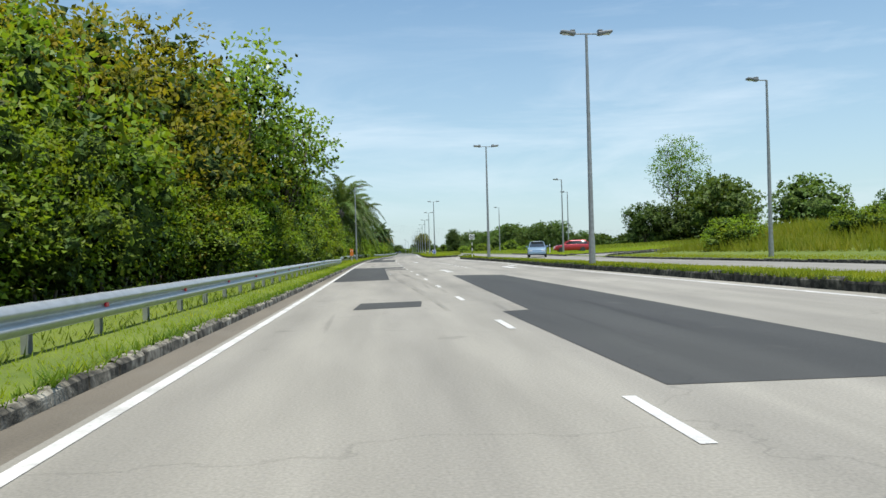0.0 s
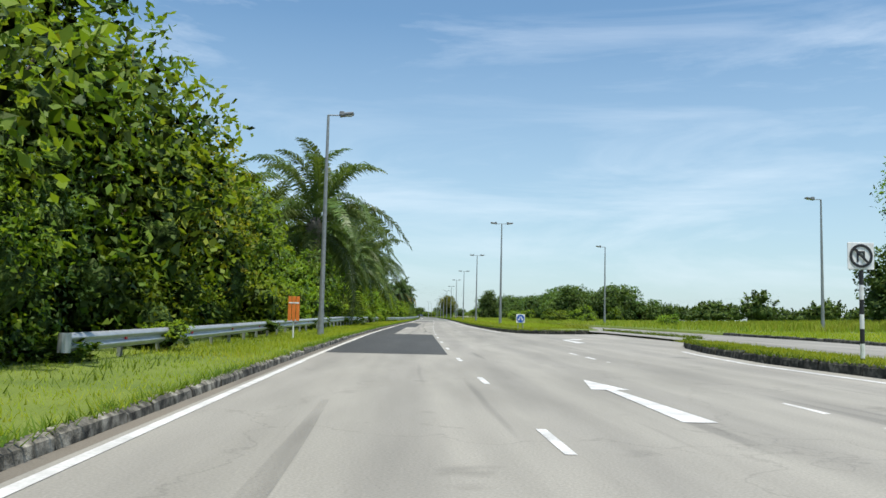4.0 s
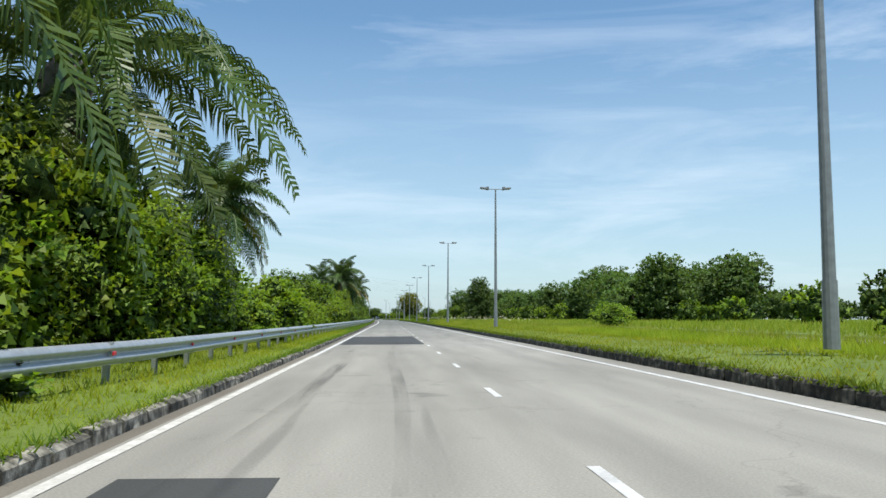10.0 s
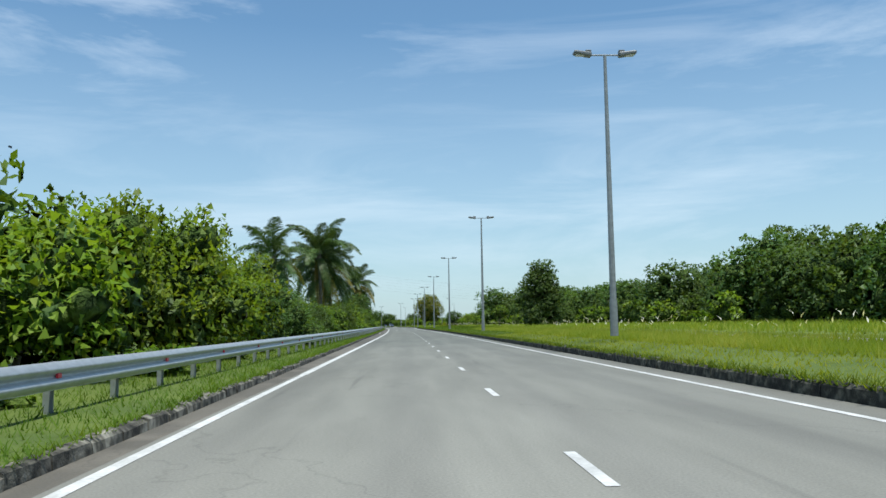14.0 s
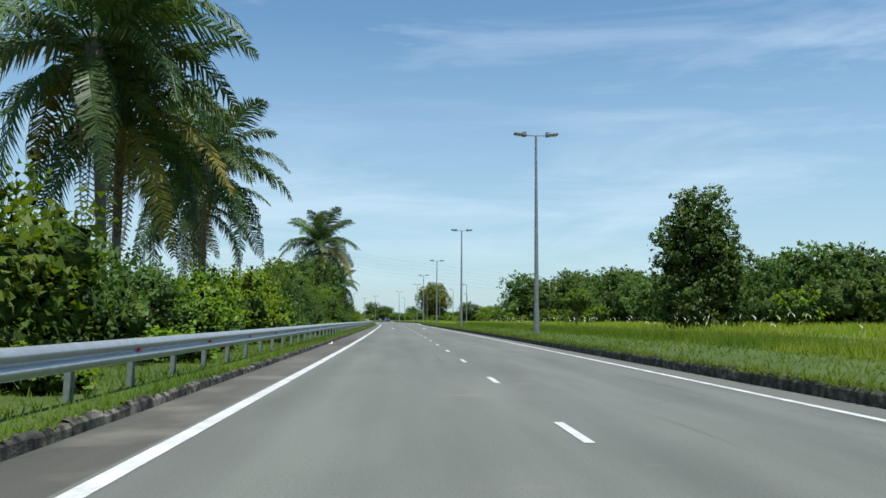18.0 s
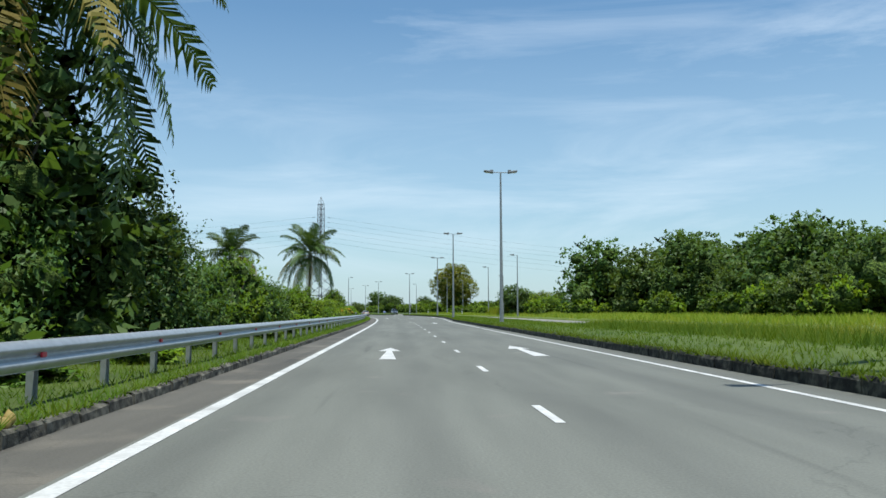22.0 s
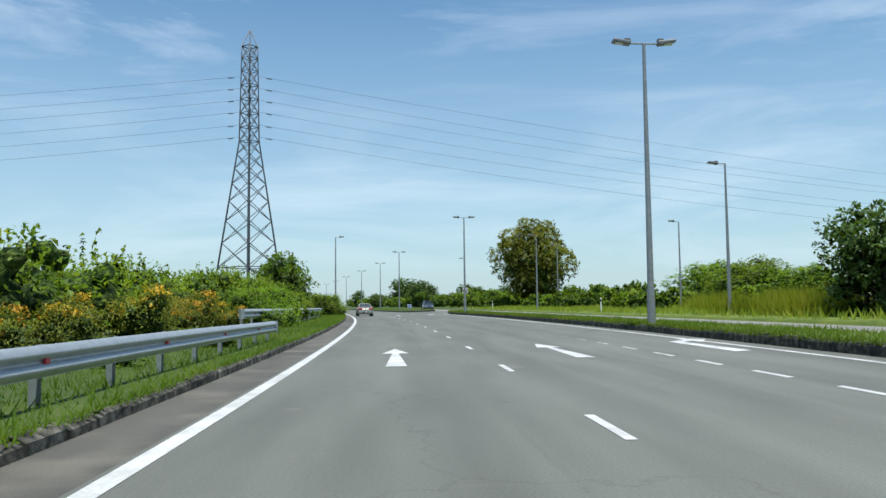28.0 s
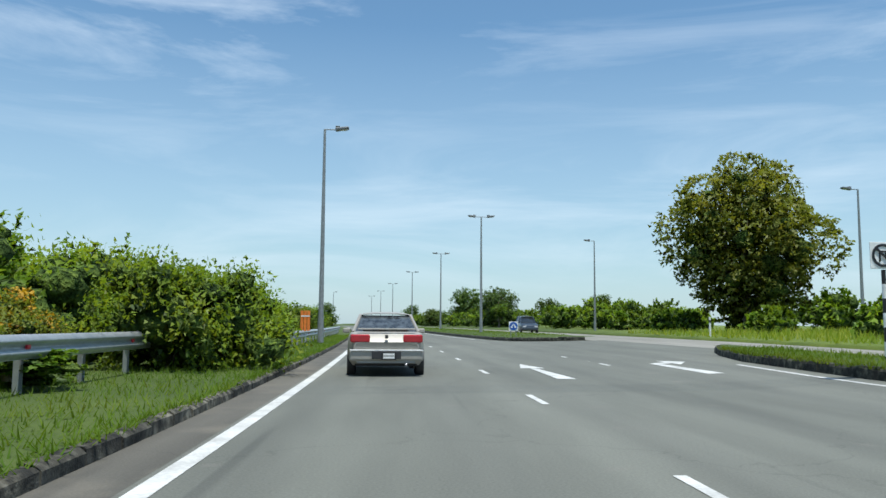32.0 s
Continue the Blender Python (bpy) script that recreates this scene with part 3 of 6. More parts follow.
def median_left(s):
    for ss, ll in MEDIANS:
        if ss[0] <= s <= ss[-1]:
            return float(np.interp(s, ss, ll))
    return OPP_IN - 0.02


def strip(name, stations, lefts, rights, cols, zf, mat):
    """Sheet along the road between two offset lines, with metres across and along as UV."""
    n, k = len(stations), cols + 1
    V, U = np.zeros((n, k, 3)), np.zeros((n, k, 2))
    for i, s in enumerate(stations):
        l = np.linspace(lefts[i], rights[i], k)
        x, y = at(s, l)
        V[i, :, 0], V[i, :, 1], V[i, :, 2] = x, y, zf(s, l)
        U[i, :, 0], U[i, :, 1] = l, s
    a = (np.arange(n - 1)[:, None] * k + np.arange(cols)[None]).ravel()
    Q = np.stack([a, a + 1, a + k + 1, a + k], 1)
    return part(name, np_mesh(name, V.reshape(-1, 3), Q, U.reshape(-1, 2)), mat)


def field_z(s, l):
    """Height of the open land on the far side."""
    z = np.interp(s, [60, 130, 400, 445, 560, 620], [0.26, 0.42, 0.42, 0.28, 0.28, 0.42]) + 0.012 * np.clip(l - 20, 0, 60)
    z = z + 1.2 * np.exp(-((s - 140) / 45.0) ** 2 - ((l - 72) / 30.0) ** 2)
    u, v, w = (np.clip(q, 0, 1) for q in ((l - 25.5) / 9.0, (77 - s) / 9.0, (s + 40) / 40.0))
    return z + 1.5 * u * u * (3 - 2 * u) * v * v * (3 - 2 * v) * w * np.clip((130 - l) / 70.0, 0, 1)


SLIP_NEAR = ([70, 73.4, 75, 80, 90, 104, 114, 117], [20.1, 21.8, 23.2, 27.6, 35.5, 44, 56, 80])
SLIP_FAR = ([83, 80.8, 81.6, 87, 97, 109, 121, 124], [20.1, 21.5, 24, 29.6, 37.5, 43.5, 55, 80])


def slip_road():
    """Side road that leaves the opposite carriageway across the grass."""
    q, n, k = np.arange(8), 57, 5
    u = np.linspace(0, 7, n)
    (an, bn), (af, bf) = ([np.interp(u, q, e) for e in edge] for edge in (SLIP_NEAR, SLIP_FAR))
    V, U = np.zeros((n, k, 3)), np.zeros((n, k, 2))
    for j in range(k):
        f = j / (k - 1)
        ss, ll = an + (af - an) * f, bn + (bf - bn) * f
        V[:, j, 0], V[:, j, 1] = np.array([at(a, b) for a, b in zip(ss, ll)], float).T
        rise = np.clip((ll - 20.1) / 0.8, 0, 1)
        V[:, j, 2] = (opp_z(ss) + 0.006) * (1 - rise) + rise * (np.maximum(opp_z(ss) + 0.1, field_z(ss, ll)) + 0.06)
        U[:, j, 0], U[:, j, 1] = ll, ss
    a = (np.arange(n - 1)[:, None] * k + np.arange(k - 1)[None]).ravel()
    me = np_mesh("road_4", V.reshape(-1, 3), np.stack([a, a + 1, a + k + 1, a + k], 1), U.reshape(-1, 2))
    tagged(part("road_4", me, M["road_far"]), "pale asphalt side road crossing the grass", "road", kind="structure")


def build_ground():
    ss = np.concatenate([np.arange(-380, -80, 30), np.arange(-80, 900, 5), np.arange(900, 1590, 30)]).astype(float)
    rows, zs = [], []
    for s in ss:
        k = float(left_kerb(s))
        ls = [-420, -200, -90, -45, -22, -12, -7, -3.5, -2.2, k - 0.2, k - 0.11, k - 0.1, 6, 12, 20.3, 20.31, 21, 24, 28, 34, 42, 50, 58, 66, 76, 90, 120, 180, 300, 700, 2600]
        r = float(opp_z(s))
        z = [0.05, 0.1, 0.1, 0.1, 0.12, 0.14, 0.15, 0.17, 0.16, 0.125, 0.11, -0.06, -0.06, -0.06, -0.06, r + 0.1]
        z += [max(r + 0.1, float(field_z(s, q))) for q in ls[16:]]
        rows.append(ls)
        zs.append(z)
    rows, zs = np.array(rows), np.array(zs)
    n, k = rows.shape
    V = np.zeros((n, k, 3))
    for i, s in enumerate(ss):
        V[i, :, 0], V[i, :, 1] = at(s, rows[i])
    V[:, :, 2] = zs
    a = (np.arange(n - 1)[:, None] * k + np.arange(k - 1)[None]).ravel()
    me = np_mesh("ground", V.reshape(-1, 3), np.stack([a, a + 1, a + k + 1, a + k], 1))
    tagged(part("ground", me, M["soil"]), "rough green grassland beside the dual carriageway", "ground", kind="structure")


build_ground()
JOIN = 266.0
for nm, a, b, mt, lb in (("road_1", -80, JOIN, "road", "worn pale beige asphalt road with stains and patches"),
                         ("road_2", JOIN, 900, "road", "smooth grey asphalt road with white lines")):
    st = np.arange(a, b + 0.1, 1.0)
    tagged(strip(nm, st, [0.06 - 0.2] * len(st), [median_left(s) for s in st], 12, lambda s, l: road_z(l), M[mt]), lb, "road", kind="structure")
st = np.arange(-80, 901, 2.0)
tagged(strip("shoulder", st, left_kerb(st), [-0.14] * len(st), 2, lambda s, l: l * 0, M["shoulder"]), "dirty paved edge strip along the kerb", "shoulder", kind="structure")
tagged(strip("road_3", st, [OPP_IN] * len(st), [OPP_OUT] * len(st), 4, lambda s, l: l * 0 + opp_z(s), M["road_far"]), "pale asphalt of the opposite carriageway", "road", kind="structure")
slip_road()
for k, (ss, ll) in enumerate(MEDIANS):
    st = np.unique(np.concatenate([np.arange(math.ceil(ss[0]), ss[-1], 2.0), ss]))
    lo = np.interp(st, ss, ll) + 0.11
    hi = np.maximum(lo + 0.02, OPP_IN - 0.15)

    def mz(s, l, a=ss, b=ll):
        x = np.interp(s, a, b)
        u = np.clip((l - x) / 2.0, 0, 1)
        return road_z(x) + 0.2 + (med_rise(s) - road_z(x) * 0.5) * u

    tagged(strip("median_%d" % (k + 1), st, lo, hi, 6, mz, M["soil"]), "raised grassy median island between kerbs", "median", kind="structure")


# ---------------------------------------------------------------- kerbs
def kerb_block(w, hgt, ln):
    """Worn kerb block: sloping face, uneven rounded top edge."""
    bm = bmesh.new()
    prof = [(0.0, -0.05), (0.01, hgt * 0.72), (0.045, hgt * 0.95), (w, hgt), (w, -0.05)]
    rings = []
    for y in (0.0, ln):
        rings.append([bm.verts.new((-px + random.uniform(-0.012, 0.012), y, pz + random.uniform(-0.012, 0.012))) for px, pz in prof])
    for i in range(4):
        bm.faces.new((rings[0][i], rings[0][i + 1], rings[1][i + 1], rings[1][i]))
    bm.faces.new(rings[0][::-1])
    bm.faces.new(rings[1])
    bmesh.ops.recalc_face_normals(bm, faces=bm.faces)
    me = bpy.data.meshes.new("kerb_block")
    bm.to_mesh(me)
    bm.free()
    return me


def kerb_line(name, label, line, side, mat, hgt, zf, near):
    """Kerb of single blocks along (s, l) points; the blocks of the stretch near are objects of their own."""
    root = tagged(empty(name), label, "kerb", kind="structure")
    kinds = [kerb_block(0.13, hgt + random.uniform(-0.02, 0.02), 0.74) for _ in range(8)]
    for q in kinds:
        q.materials.append(M[mat])
    pts = np.array([(*map(float, at(s, l)), zf(s, l)) for s, l in line])
    seg = np.concatenate([[0], np.cumsum(np.linalg.norm(np.diff(pts[:, :2], axis=0), axis=1))])
    Vs, Qs, o, count = [], [], 0, 0
    for dpos in np.arange(0, seg[-1] - 0.5, 0.765):
        p0 = np.array([np.interp(dpos, seg, pts[:, k]) for k in range(3)])
        p1 = np.array([np.interp(dpos + 1, seg, pts[:, k]) for k in range(3)])
        sta = float(np.interp(dpos, seg, [q[0] for q in line]))
        ang = math.atan2(-(p1[0] - p0[0]), p1[1] - p0[1])
        m = Matrix.Translation(p0) @ Matrix.Rotation(ang + random.uniform(-0.012, 0.012), 4, "Z") @ Matrix.Diagonal((side, 1, random.uniform(0.9, 1.06), 1))
        me = random.choice(kinds)
        if near[0] <= sta <= near[1] and count < 300:
            ob = new("kerb_block", me)
            ob.parent, ob.matrix_basis = root, m
            count += 1
        else:
            co = np.array([m @ v.co for v in me.vertices])
            Vs.append(co)
            Qs += [[v + o for v in (list(p.vertices) + [p.vertices[-1]])[:4]] if len(p.vertices) < 5 else [v + o for v in p.vertices][:4] for p in me.polygons]
            o += len(co)
    if Vs:
        me = bpy.data.meshes.new("kerb_run")
        me.from_pydata(np.concatenate(Vs).tolist(), [], Qs)
        tagged(part("kerb_run", me, M[mat], root), kind="stuff")


LK = [(s, float(left_kerb(s))) for s in np.arange(-30, 760, 2.0)]
kerb_line("left_kerb", "stained concrete kerb of worn blocks along the verge", LK, 1, "kerb", 0.125, lambda s, l: 0.0, (60, 288))
for k, (ss, ll) in enumerate(MEDIANS):
    st = np.unique(np.concatenate([np.arange(math.ceil(max(-30, ss[0])), min(760, ss[-1]), 2.0), [q for q in ss if -30 <= q <= 760]]))
    kerb_line("median_kerb_%d" % (k + 1), "dark mossy concrete kerb round the median", [(s, float(np.interp(s, ss, ll))) for s in st], -1,
              "kerb_dark", 0.22, lambda s, l: float(road_z(l)), ((0, 103), (119, 346), (601, 700))[k])
far_edge = lambda s, l: float(opp_z(s)) if l < 20.5 else float(field_z(s, l)) + 0.03
for k, line in enumerate(([(q, 20.2) for q in range(10, 69, 4)] + [(70, 20.3)] + list(zip(*SLIP_NEAR))[1:6],
                          list(zip(*SLIP_FAR))[4:0:-1] + [(81.6, 20.5), (84, 20.25)] + [(q, 20.2) for q in range(88, 121, 4)])):
    kerb_line("far_kerb_%d" % (k + 1), "low dark kerb round the side road", line, -1, "kerb_dark", 0.14, far_edge, (0, 0))


# ---------------------------------------------------------------- markings and patches
def poly(name, pts, z, mat, parent=None, step=None):
    """Flat piece on the road from (s, l) corners."""
    V, U = [], []
    for s, l in pts:
        x, y = at(s, l)
        V.append((float(x), float(y), float(road_z(l)) + z))
        U.append((l, s))
    return part(name, np_mesh(name, V, [list(range(len(V)))], U), mat, parent)


def line_mark(root, name, s0, s1, lf, w, z=0.005, step=2.0, mat="paint"):
    st = np.unique(np.concatenate([np.arange(s0, s1, step), [s1]]))
    ob = strip(name, st, [lf(s) - w / 2 for s in st], [lf(s) + w / 2 for s in st], 1, lambda s, l: road_z(l) + z, M[mat])
    ob.parent = root
    return ob


marks = tagged(empty("lane_markings"), "white painted edge lines and lane dashes", "road marking", kind="structure")
line_mark(marks, "edge_line", -60, 92, lambda s: 0.0, 0.12)
line_mark(marks, "edge_line", 92, 200, lambda s: -0.02, 0.12, 0.006, 2.0, "paint_worn")
line_mark(marks, "edge_line", 200, JOIN, lambda s: 0.0, 0.12)
line_mark(marks, "edge_line", JOIN, 760, lambda s: 0.0, 0.17)
line_mark(marks, "edge_line", 172, 438, lambda s: 7.17, 0.12)
line_mark(marks, "edge_line", 440, 578, lambda s: float(np.interp(s, MEDIANS[1][0], MEDIANS[1][1])) - 0.5, 0.12)
line_mark(marks, "edge_line", 128, 172, lambda s: float(np.interp(s, MEDIANS[1][0], MEDIANS[1][1])) - 0.5, 0.12)
line_mark(marks, "edge_line", -60, 98, lambda s: float(np.interp(s, MEDIANS[0][0], MEDIANS[0][1])) - 0.45, 0.12)
line_mark(marks, "edge_line", 612, 760, lambda s: float(np.interp(s, MEDIANS[2][0], MEDIANS[2][1])) - 0.55, 0.12)
DASH_K, DASH_S = [-10, 0, 19, 32, 43, 67, 81, 112], [-26.6, 37.1, 158.2, 241.8, 313.7, 469.2, 558.4, 756]
for k in range(-6, 112):
    s = float(np.interp(k, DASH_K, DASH_S))
    poly("lane_dash", [(s - 1.4, 3.53), (s - 1.4, 3.63), (s, 3.63), (s, 3.53)], 0.005, M["paint"], marks)
for lo, hi, l, ph in ((-20, 98, 7.3, 0.0), (492, 586, 7.25, 0.6)):
    for s in np.arange(lo + ph, hi, 2.35):
        poly("bay_dash", [(s, l - 0.05), (s, l + 0.05), (s + 1.15, l + 0.05), (s + 1.15, l - 0.05)], 0.005, M["paint"], marks)


def arrow(tip, l, kind, ln=5.6):
    """Painted lane arrow: tapered shaft and head, or shaft that bends to the right."""
    root = tagged(empty("lane_arrow"), "white painted arrow on the lane", "road arrow", "lane arrows", "structure")
    if kind == "ahead":
        poly("arrow_head", [(tip, l), (tip - 1.9, l - 0.3), (tip - 1.9, l + 0.3)], 0.006, M["paint"], root)
        poly("arrow_shaft", [(tip - 1.9, l - 0.07), (tip - ln, l - 0.19), (tip - ln, l + 0.19), (tip - 1.9, l + 0.07)], 0.006, M["paint"], root)
    else:
        poly("arrow_shaft", [(tip - 1.5, l - 0.3), (tip - ln, l - 0.4), (tip - ln, l - 0.05), (tip - 1.9, l - 0.08)], 0.006, M["paint"], root)
        poly("arrow_bend", [(tip - 1.5, l - 0.3), (tip - 1.9, l - 0.08), (tip - 1.6, l + 0.3), (tip - 1.1, l + 0.3)], 0.006, M["paint"], root)
        poly("arrow_head", [(tip - 0.4, l + 0.25), (tip - 2.3, l + 0.25), (tip - 1.3, l + 0.75)], 0.006, M["paint"], root)


for tip, l, kind in ((412.3, 1.78, "ahead"), (413.3, 5.42, "ahead"), (513.0, 1.75, "ahead"), (514.6, 5.5, "ahead"), (514.8, 9.0, "right"), (51.2, 5.4, "ahead"),
                     (53.2, 9.2, "right"), (580.2, 4.95, "ahead"), (581.2, 8.6, "right"), (464.0, 5.4, "ahead"), (112.0, 9.5, "right"), (88.0, 5.4, "ahead")):
    arrow(tip, l, kind)

PATCHES = (
    [(36.0, -0.05), (62.3, -0.05), (62.3, 2.2), (36.9, 2.2)],
    [(53.9, 2.2), (55.8, 2.2), (56.2, 3.5), (54.2, 3.5)],
    [(58.4, 2.2), (62.3, 2.2), (62.4, 3.6), (58.7, 3.5)],
    [(21.0, 1.3), (22.9, 1.4), (23.1, 2.7), (21.4, 2.6)],
    [(12.0, 4.0), (19.6, 3.9), (19.8, 4.4), (40.5, 5.0), (39.2, 7.1), (17.7, 7.1), (12.0, 7.0)],
    [(96.0, 0.03), (119.0, 0.03), (118.9, 3.4), (96.0, 3.4)],
    [(119.0, 0.03), (179.0, 0.03), (179.0, 2.0), (145.8, 2.0), (145.0, 1.25), (119.0, 1.25)],
    [(179.0, 0.35), (183.6, 0.35), (183.6, 1.4), (179.0, 1.4)],
    [(209.6, 0.1), (210.5, 3.5), (224.2, 3.4), (222.8, 0.1)],
)
for pts in PATCHES:
    tagged(poly("road_patch", pts, 0.004, M["patch"]), "dark fresh asphalt patch in the worn road", "road patch", "road patches", "structure")


def tyre_mark(s0, s1, l0, l1, w=0.24, sway=0.12):
    """Dark wheel streak between two places on the road."""
    st = np.arange(s0, s1 + 0.1, 0.5)
    u = (st - s0) / (s1 - s0)
    mid = l0 + (l1 - l0) * u + sway * np.sin(u * 5.0 + s0)
    half = w / 2 * np.sin(np.pi * np.clip(u, 0.04, 0.96)) ** 0.4
    ob = strip("tyre_mark", st, mid - half, mid + half, 1, lambda s, l: road_z(l) + 0.007, M["rubber"])
    tagged(ob, "faint dark tyre streak on the worn asphalt", "tyre mark", "tyre marks", "structure")


for s0, s1, l0, l1 in ((20, 54, 2.9, 2.3), (26, 50, 3.4, 3.0), (45, 57, 2.5, 2.9), (60, 84, 1.6, 1.2), (118, 150, 2.2, 2.3), (120, 158, 2.9, 2.7),
                       (124, 146, 3.2, 2.6), (152, 176, 2.6, 2.5), (182, 206, 0.7, 1.0), (183, 208, 2.1, 2.3), (186, 204, 1.2, 0.8)):
    tyre_mark(s0, s1, l0, l1)

# ---------------------------------------------------------------- guardrails
W_BEAM = [(0.0, 0.155), (0.03, 0.135), (0.075, 0.09), (0.08, 0.06), (0.02, 0.02), (0.0, 0.0), (0.02, -0.02), (0.08, -0.06), (0.075, -0.09), (0.03, -0.135), (0.0, -0.155)]


def beam_mesh(p0, p1):
    """One length of double-wave rail between two places."""
    p0, p1 = np.array(p0), np.array(p1)
    t = (p1 - p0) / np.linalg.norm(p1 - p0)
    nrm = np.array([t[1], -t[0], 0.0])
    nrm /= np.linalg.norm(nrm)
    V = []
    for p, ex in ((p0 - t * 0.06, 0.0), (p1 + t * 0.06, 0.004)):
        for o, z in W_BEAM:
            V.append(p + nrm * (o + ex) + np.array([0, 0, z]))
    for p, ex in ((p0 - t * 0.06, 0.0), (p1 + t * 0.06, 0.004)):
        for o, z in W_BEAM:
            V.append(p + nrm * (o + ex - 0.006) + np.array([0, 0, z]))
    k = len(W_BEAM)
    Q = []
    for i in range(k - 1):
        Q.append((i, i + 1, k + i + 1, k + i))
        Q.append((2 * k + i, 3 * k + i, 3 * k + i + 1, 2 * k + i + 1))
    for a in (0, k - 1):
        Q.append((a, k + a, 3 * k + a, 2 * k + a))
    return np_mesh("beam", V, Q)


POST = None


def guardrail(s0, s1, lf, topf, label, step=4.0):
    global POST
    root = tagged(empty("guardrail"), label, "guardrail", "roadside guardrails")
    if POST is None:
        POST = bpy.data.meshes.new("post")
        bm = bmesh.new()
        box(bm, (0, 0, -0.42), (0.005, 0.11, 0.86))
        box(bm, (0.035, 0.055, -0.42), (0.07, 0.005, 0.86))
        box(bm, (0.035, -0.055, -0.42), (0.07, 0.005, 0.86))
        box(bm, (0.085, 0, -0.1), (0.05, 0.13, 0.24))
        bm.to_mesh(POST)
        bm.free()
        POST.materials.append(M["galv"])
    st = list(np.arange(s0, s1, step)) + [s1]
    pts = [(*map(float, at(s, lf(s))), topf(s) - 0.155) for s in st]
    for a, b in zip(pts[:-1], pts[1:]):
        part("beam", beam_mesh(a, b), M["galv"], root)
    for s in np.arange(s0 + 0.3, s1, 2.0):
        x, y = at(s, lf(s) - 0.11)
        ob = part("post", POST, None, root)
        ob.matrix_basis = Matrix.Translation((float(x), float(y), topf(s) - 0.02)) @ Matrix.Rotation(heading(s), 4, "Z")
    for s in np.arange(s0 + 2.3, s1, 4.0):
        x, y = at(s, lf(s) + 0.012)
        ob = part("reflector", REFL, None, root, "small red reflector")
        ob.matrix_basis = Matrix.Translation((float(x), float(y), topf(s) - 0.155)) @ Matrix.Rotation(heading(s), 4, "Z")
    for p, q in ((pts[0], pts[1]), (pts[-1], pts[-2])):
        v = (Vector(p) - Vector(q)).normalized()
        bm = bmesh.new()
        r = bmesh.ops.create_cone(bm, cap_ends=True, segments=12, radius1=0.1, radius2=0.1, depth=0.31)
        bmesh.ops.transform(bm, matrix=Matrix.Translation(Vector(p) + v * 0.1), verts=r["verts"])
        part("end_terminal", bm, M["galv"], root)


REFL = bpy.data.meshes.new("reflector")
_b = box_bm((0.02, 0, 0), (0.03, 0.1, 0.055), 0.008)
_b.to_mesh(REFL)
_b.free()
REFL.materials.append(M["red"])
TOP = lambda s: float(np.interp(s, [0, 60, 76, 130, 180, 240, 300, 360, 430, 505, 516, 520, 590], [0.66, 0.67, 0.6, 0.86, 0.72, 0.7, 0.75, 0.82, 0.76, 0.72, 0.66, 1.0, 0.92]))
guardrail(-14, 77, lambda s: -1.6, TOP, "galvanised W-beam guardrail on the grass verge")
guardrail(87, 175, lambda s: float(np.interp(s, [87, 95, 165, 175], [-3.1, -2.8, -2.8, -3.2])), TOP, "galvanised guardrail half hidden by creepers")
guardrail(179, 516, lambda s: float(np.interp(s, [179, 190, 516], [-2.6, -1.6, -1.6])), TOP, "long galvanised W-beam guardrail with red reflectors")
guardrail(519, 577, lambda s: -3.0, lambda s: float(np.interp(s, [519, 577], [1.0, 0.88])), "set-back galvanised guardrail overgrown by shrubs")
guardrail(589, 640, lambda s: -2.0, lambda s: 0.75, "galvanised guardrail beyond a gap in the shrubs")


# ---------------------------------------------------------------- street lamps
def lamp_head(root, x, side):
    bm = bmesh.new()
    r = bmesh.ops.create_cube(bm, size=1.0)
    for v in r["verts"]:
        v.co.x *= 0.62
        v.co.y *= 0.28 if v.co.x * side < 0 else 0.36
        v.co.z *= 0.16 if v.co.x * side < 0 else 0.11
    bmesh.ops.bevel(bm, geom=bm.edges[:], offset=0.04, segments=2, affect="EDGES", profile=0.5)
    bmesh.ops.transform(bm, matrix=Matrix.Translation((x, 0, 0.05)) @ Matrix.Rotation(radians(-8 * side), 4, "Y"), verts=bm.verts)
    hd = part("lamp_head", bm, M["lamp"], root)
    part("gear_box", box_bm((x - side * 0.2, 0, 0.1), (0.2, 0.2, 0.14), 0.02), M["lampdark"], hd)
    part("lens", box_bm((x + side * 0.06, 0, -0.03), (0.34, 0.22, 0.05), 0.02, Matrix.Rotation(radians(-2 * side), 4, "Y")), M["lens"], hd)


def street_lamp(name, label, double):
    root = tagged(empty(name), label, "street lamp", "street lamps")
    part("pole", cyl_bm(0.12, 0.055, -9.4, 0.0, 12), M["pole"], root)
    part("base_sleeve", cyl_bm(0.14, 0.13, -9.6, -8.4, 12), M["pole"], root)
    part("arm", box_bm((0 if double else -0.35, 0, 0.0), (1.2 if double else 0.75, 0.05, 0.05), 0.01), M["pole"], root)
    for sd in ((-1, 1) if double else (-1,)):
        lamp_head(root, sd * 0.78, sd)
    return root


# stations, offsets and tops of the lamps in the median
MEDIAN_LAMPS = ((38.3, 10.62, 9.9), (74.1, 11.3, 10.0), (150.4, 10.0, 10.1), (191.6, 9.77, 10.15), (232.9, 9.43, 10.1), (274.5, 9.2, 10.2), (315.5, 8.88, 10.1),
                (356.1, 8.55, 10.05), (397.9, 8.6, 10.05), (439.3, 8.6, 10.0), (479.8, 8.72, 10.0), (519.4, 10.37, 9.9), (571.2, 11.07, 9.75), (622.8, 9.76, 9.8),
                (658.0, 10.26, 9.86), (695.3, 9.82, 9.9), (737.9, 9.53, 10.0), (780, 9.6, 10.0), (822, 9.6, 10.0))
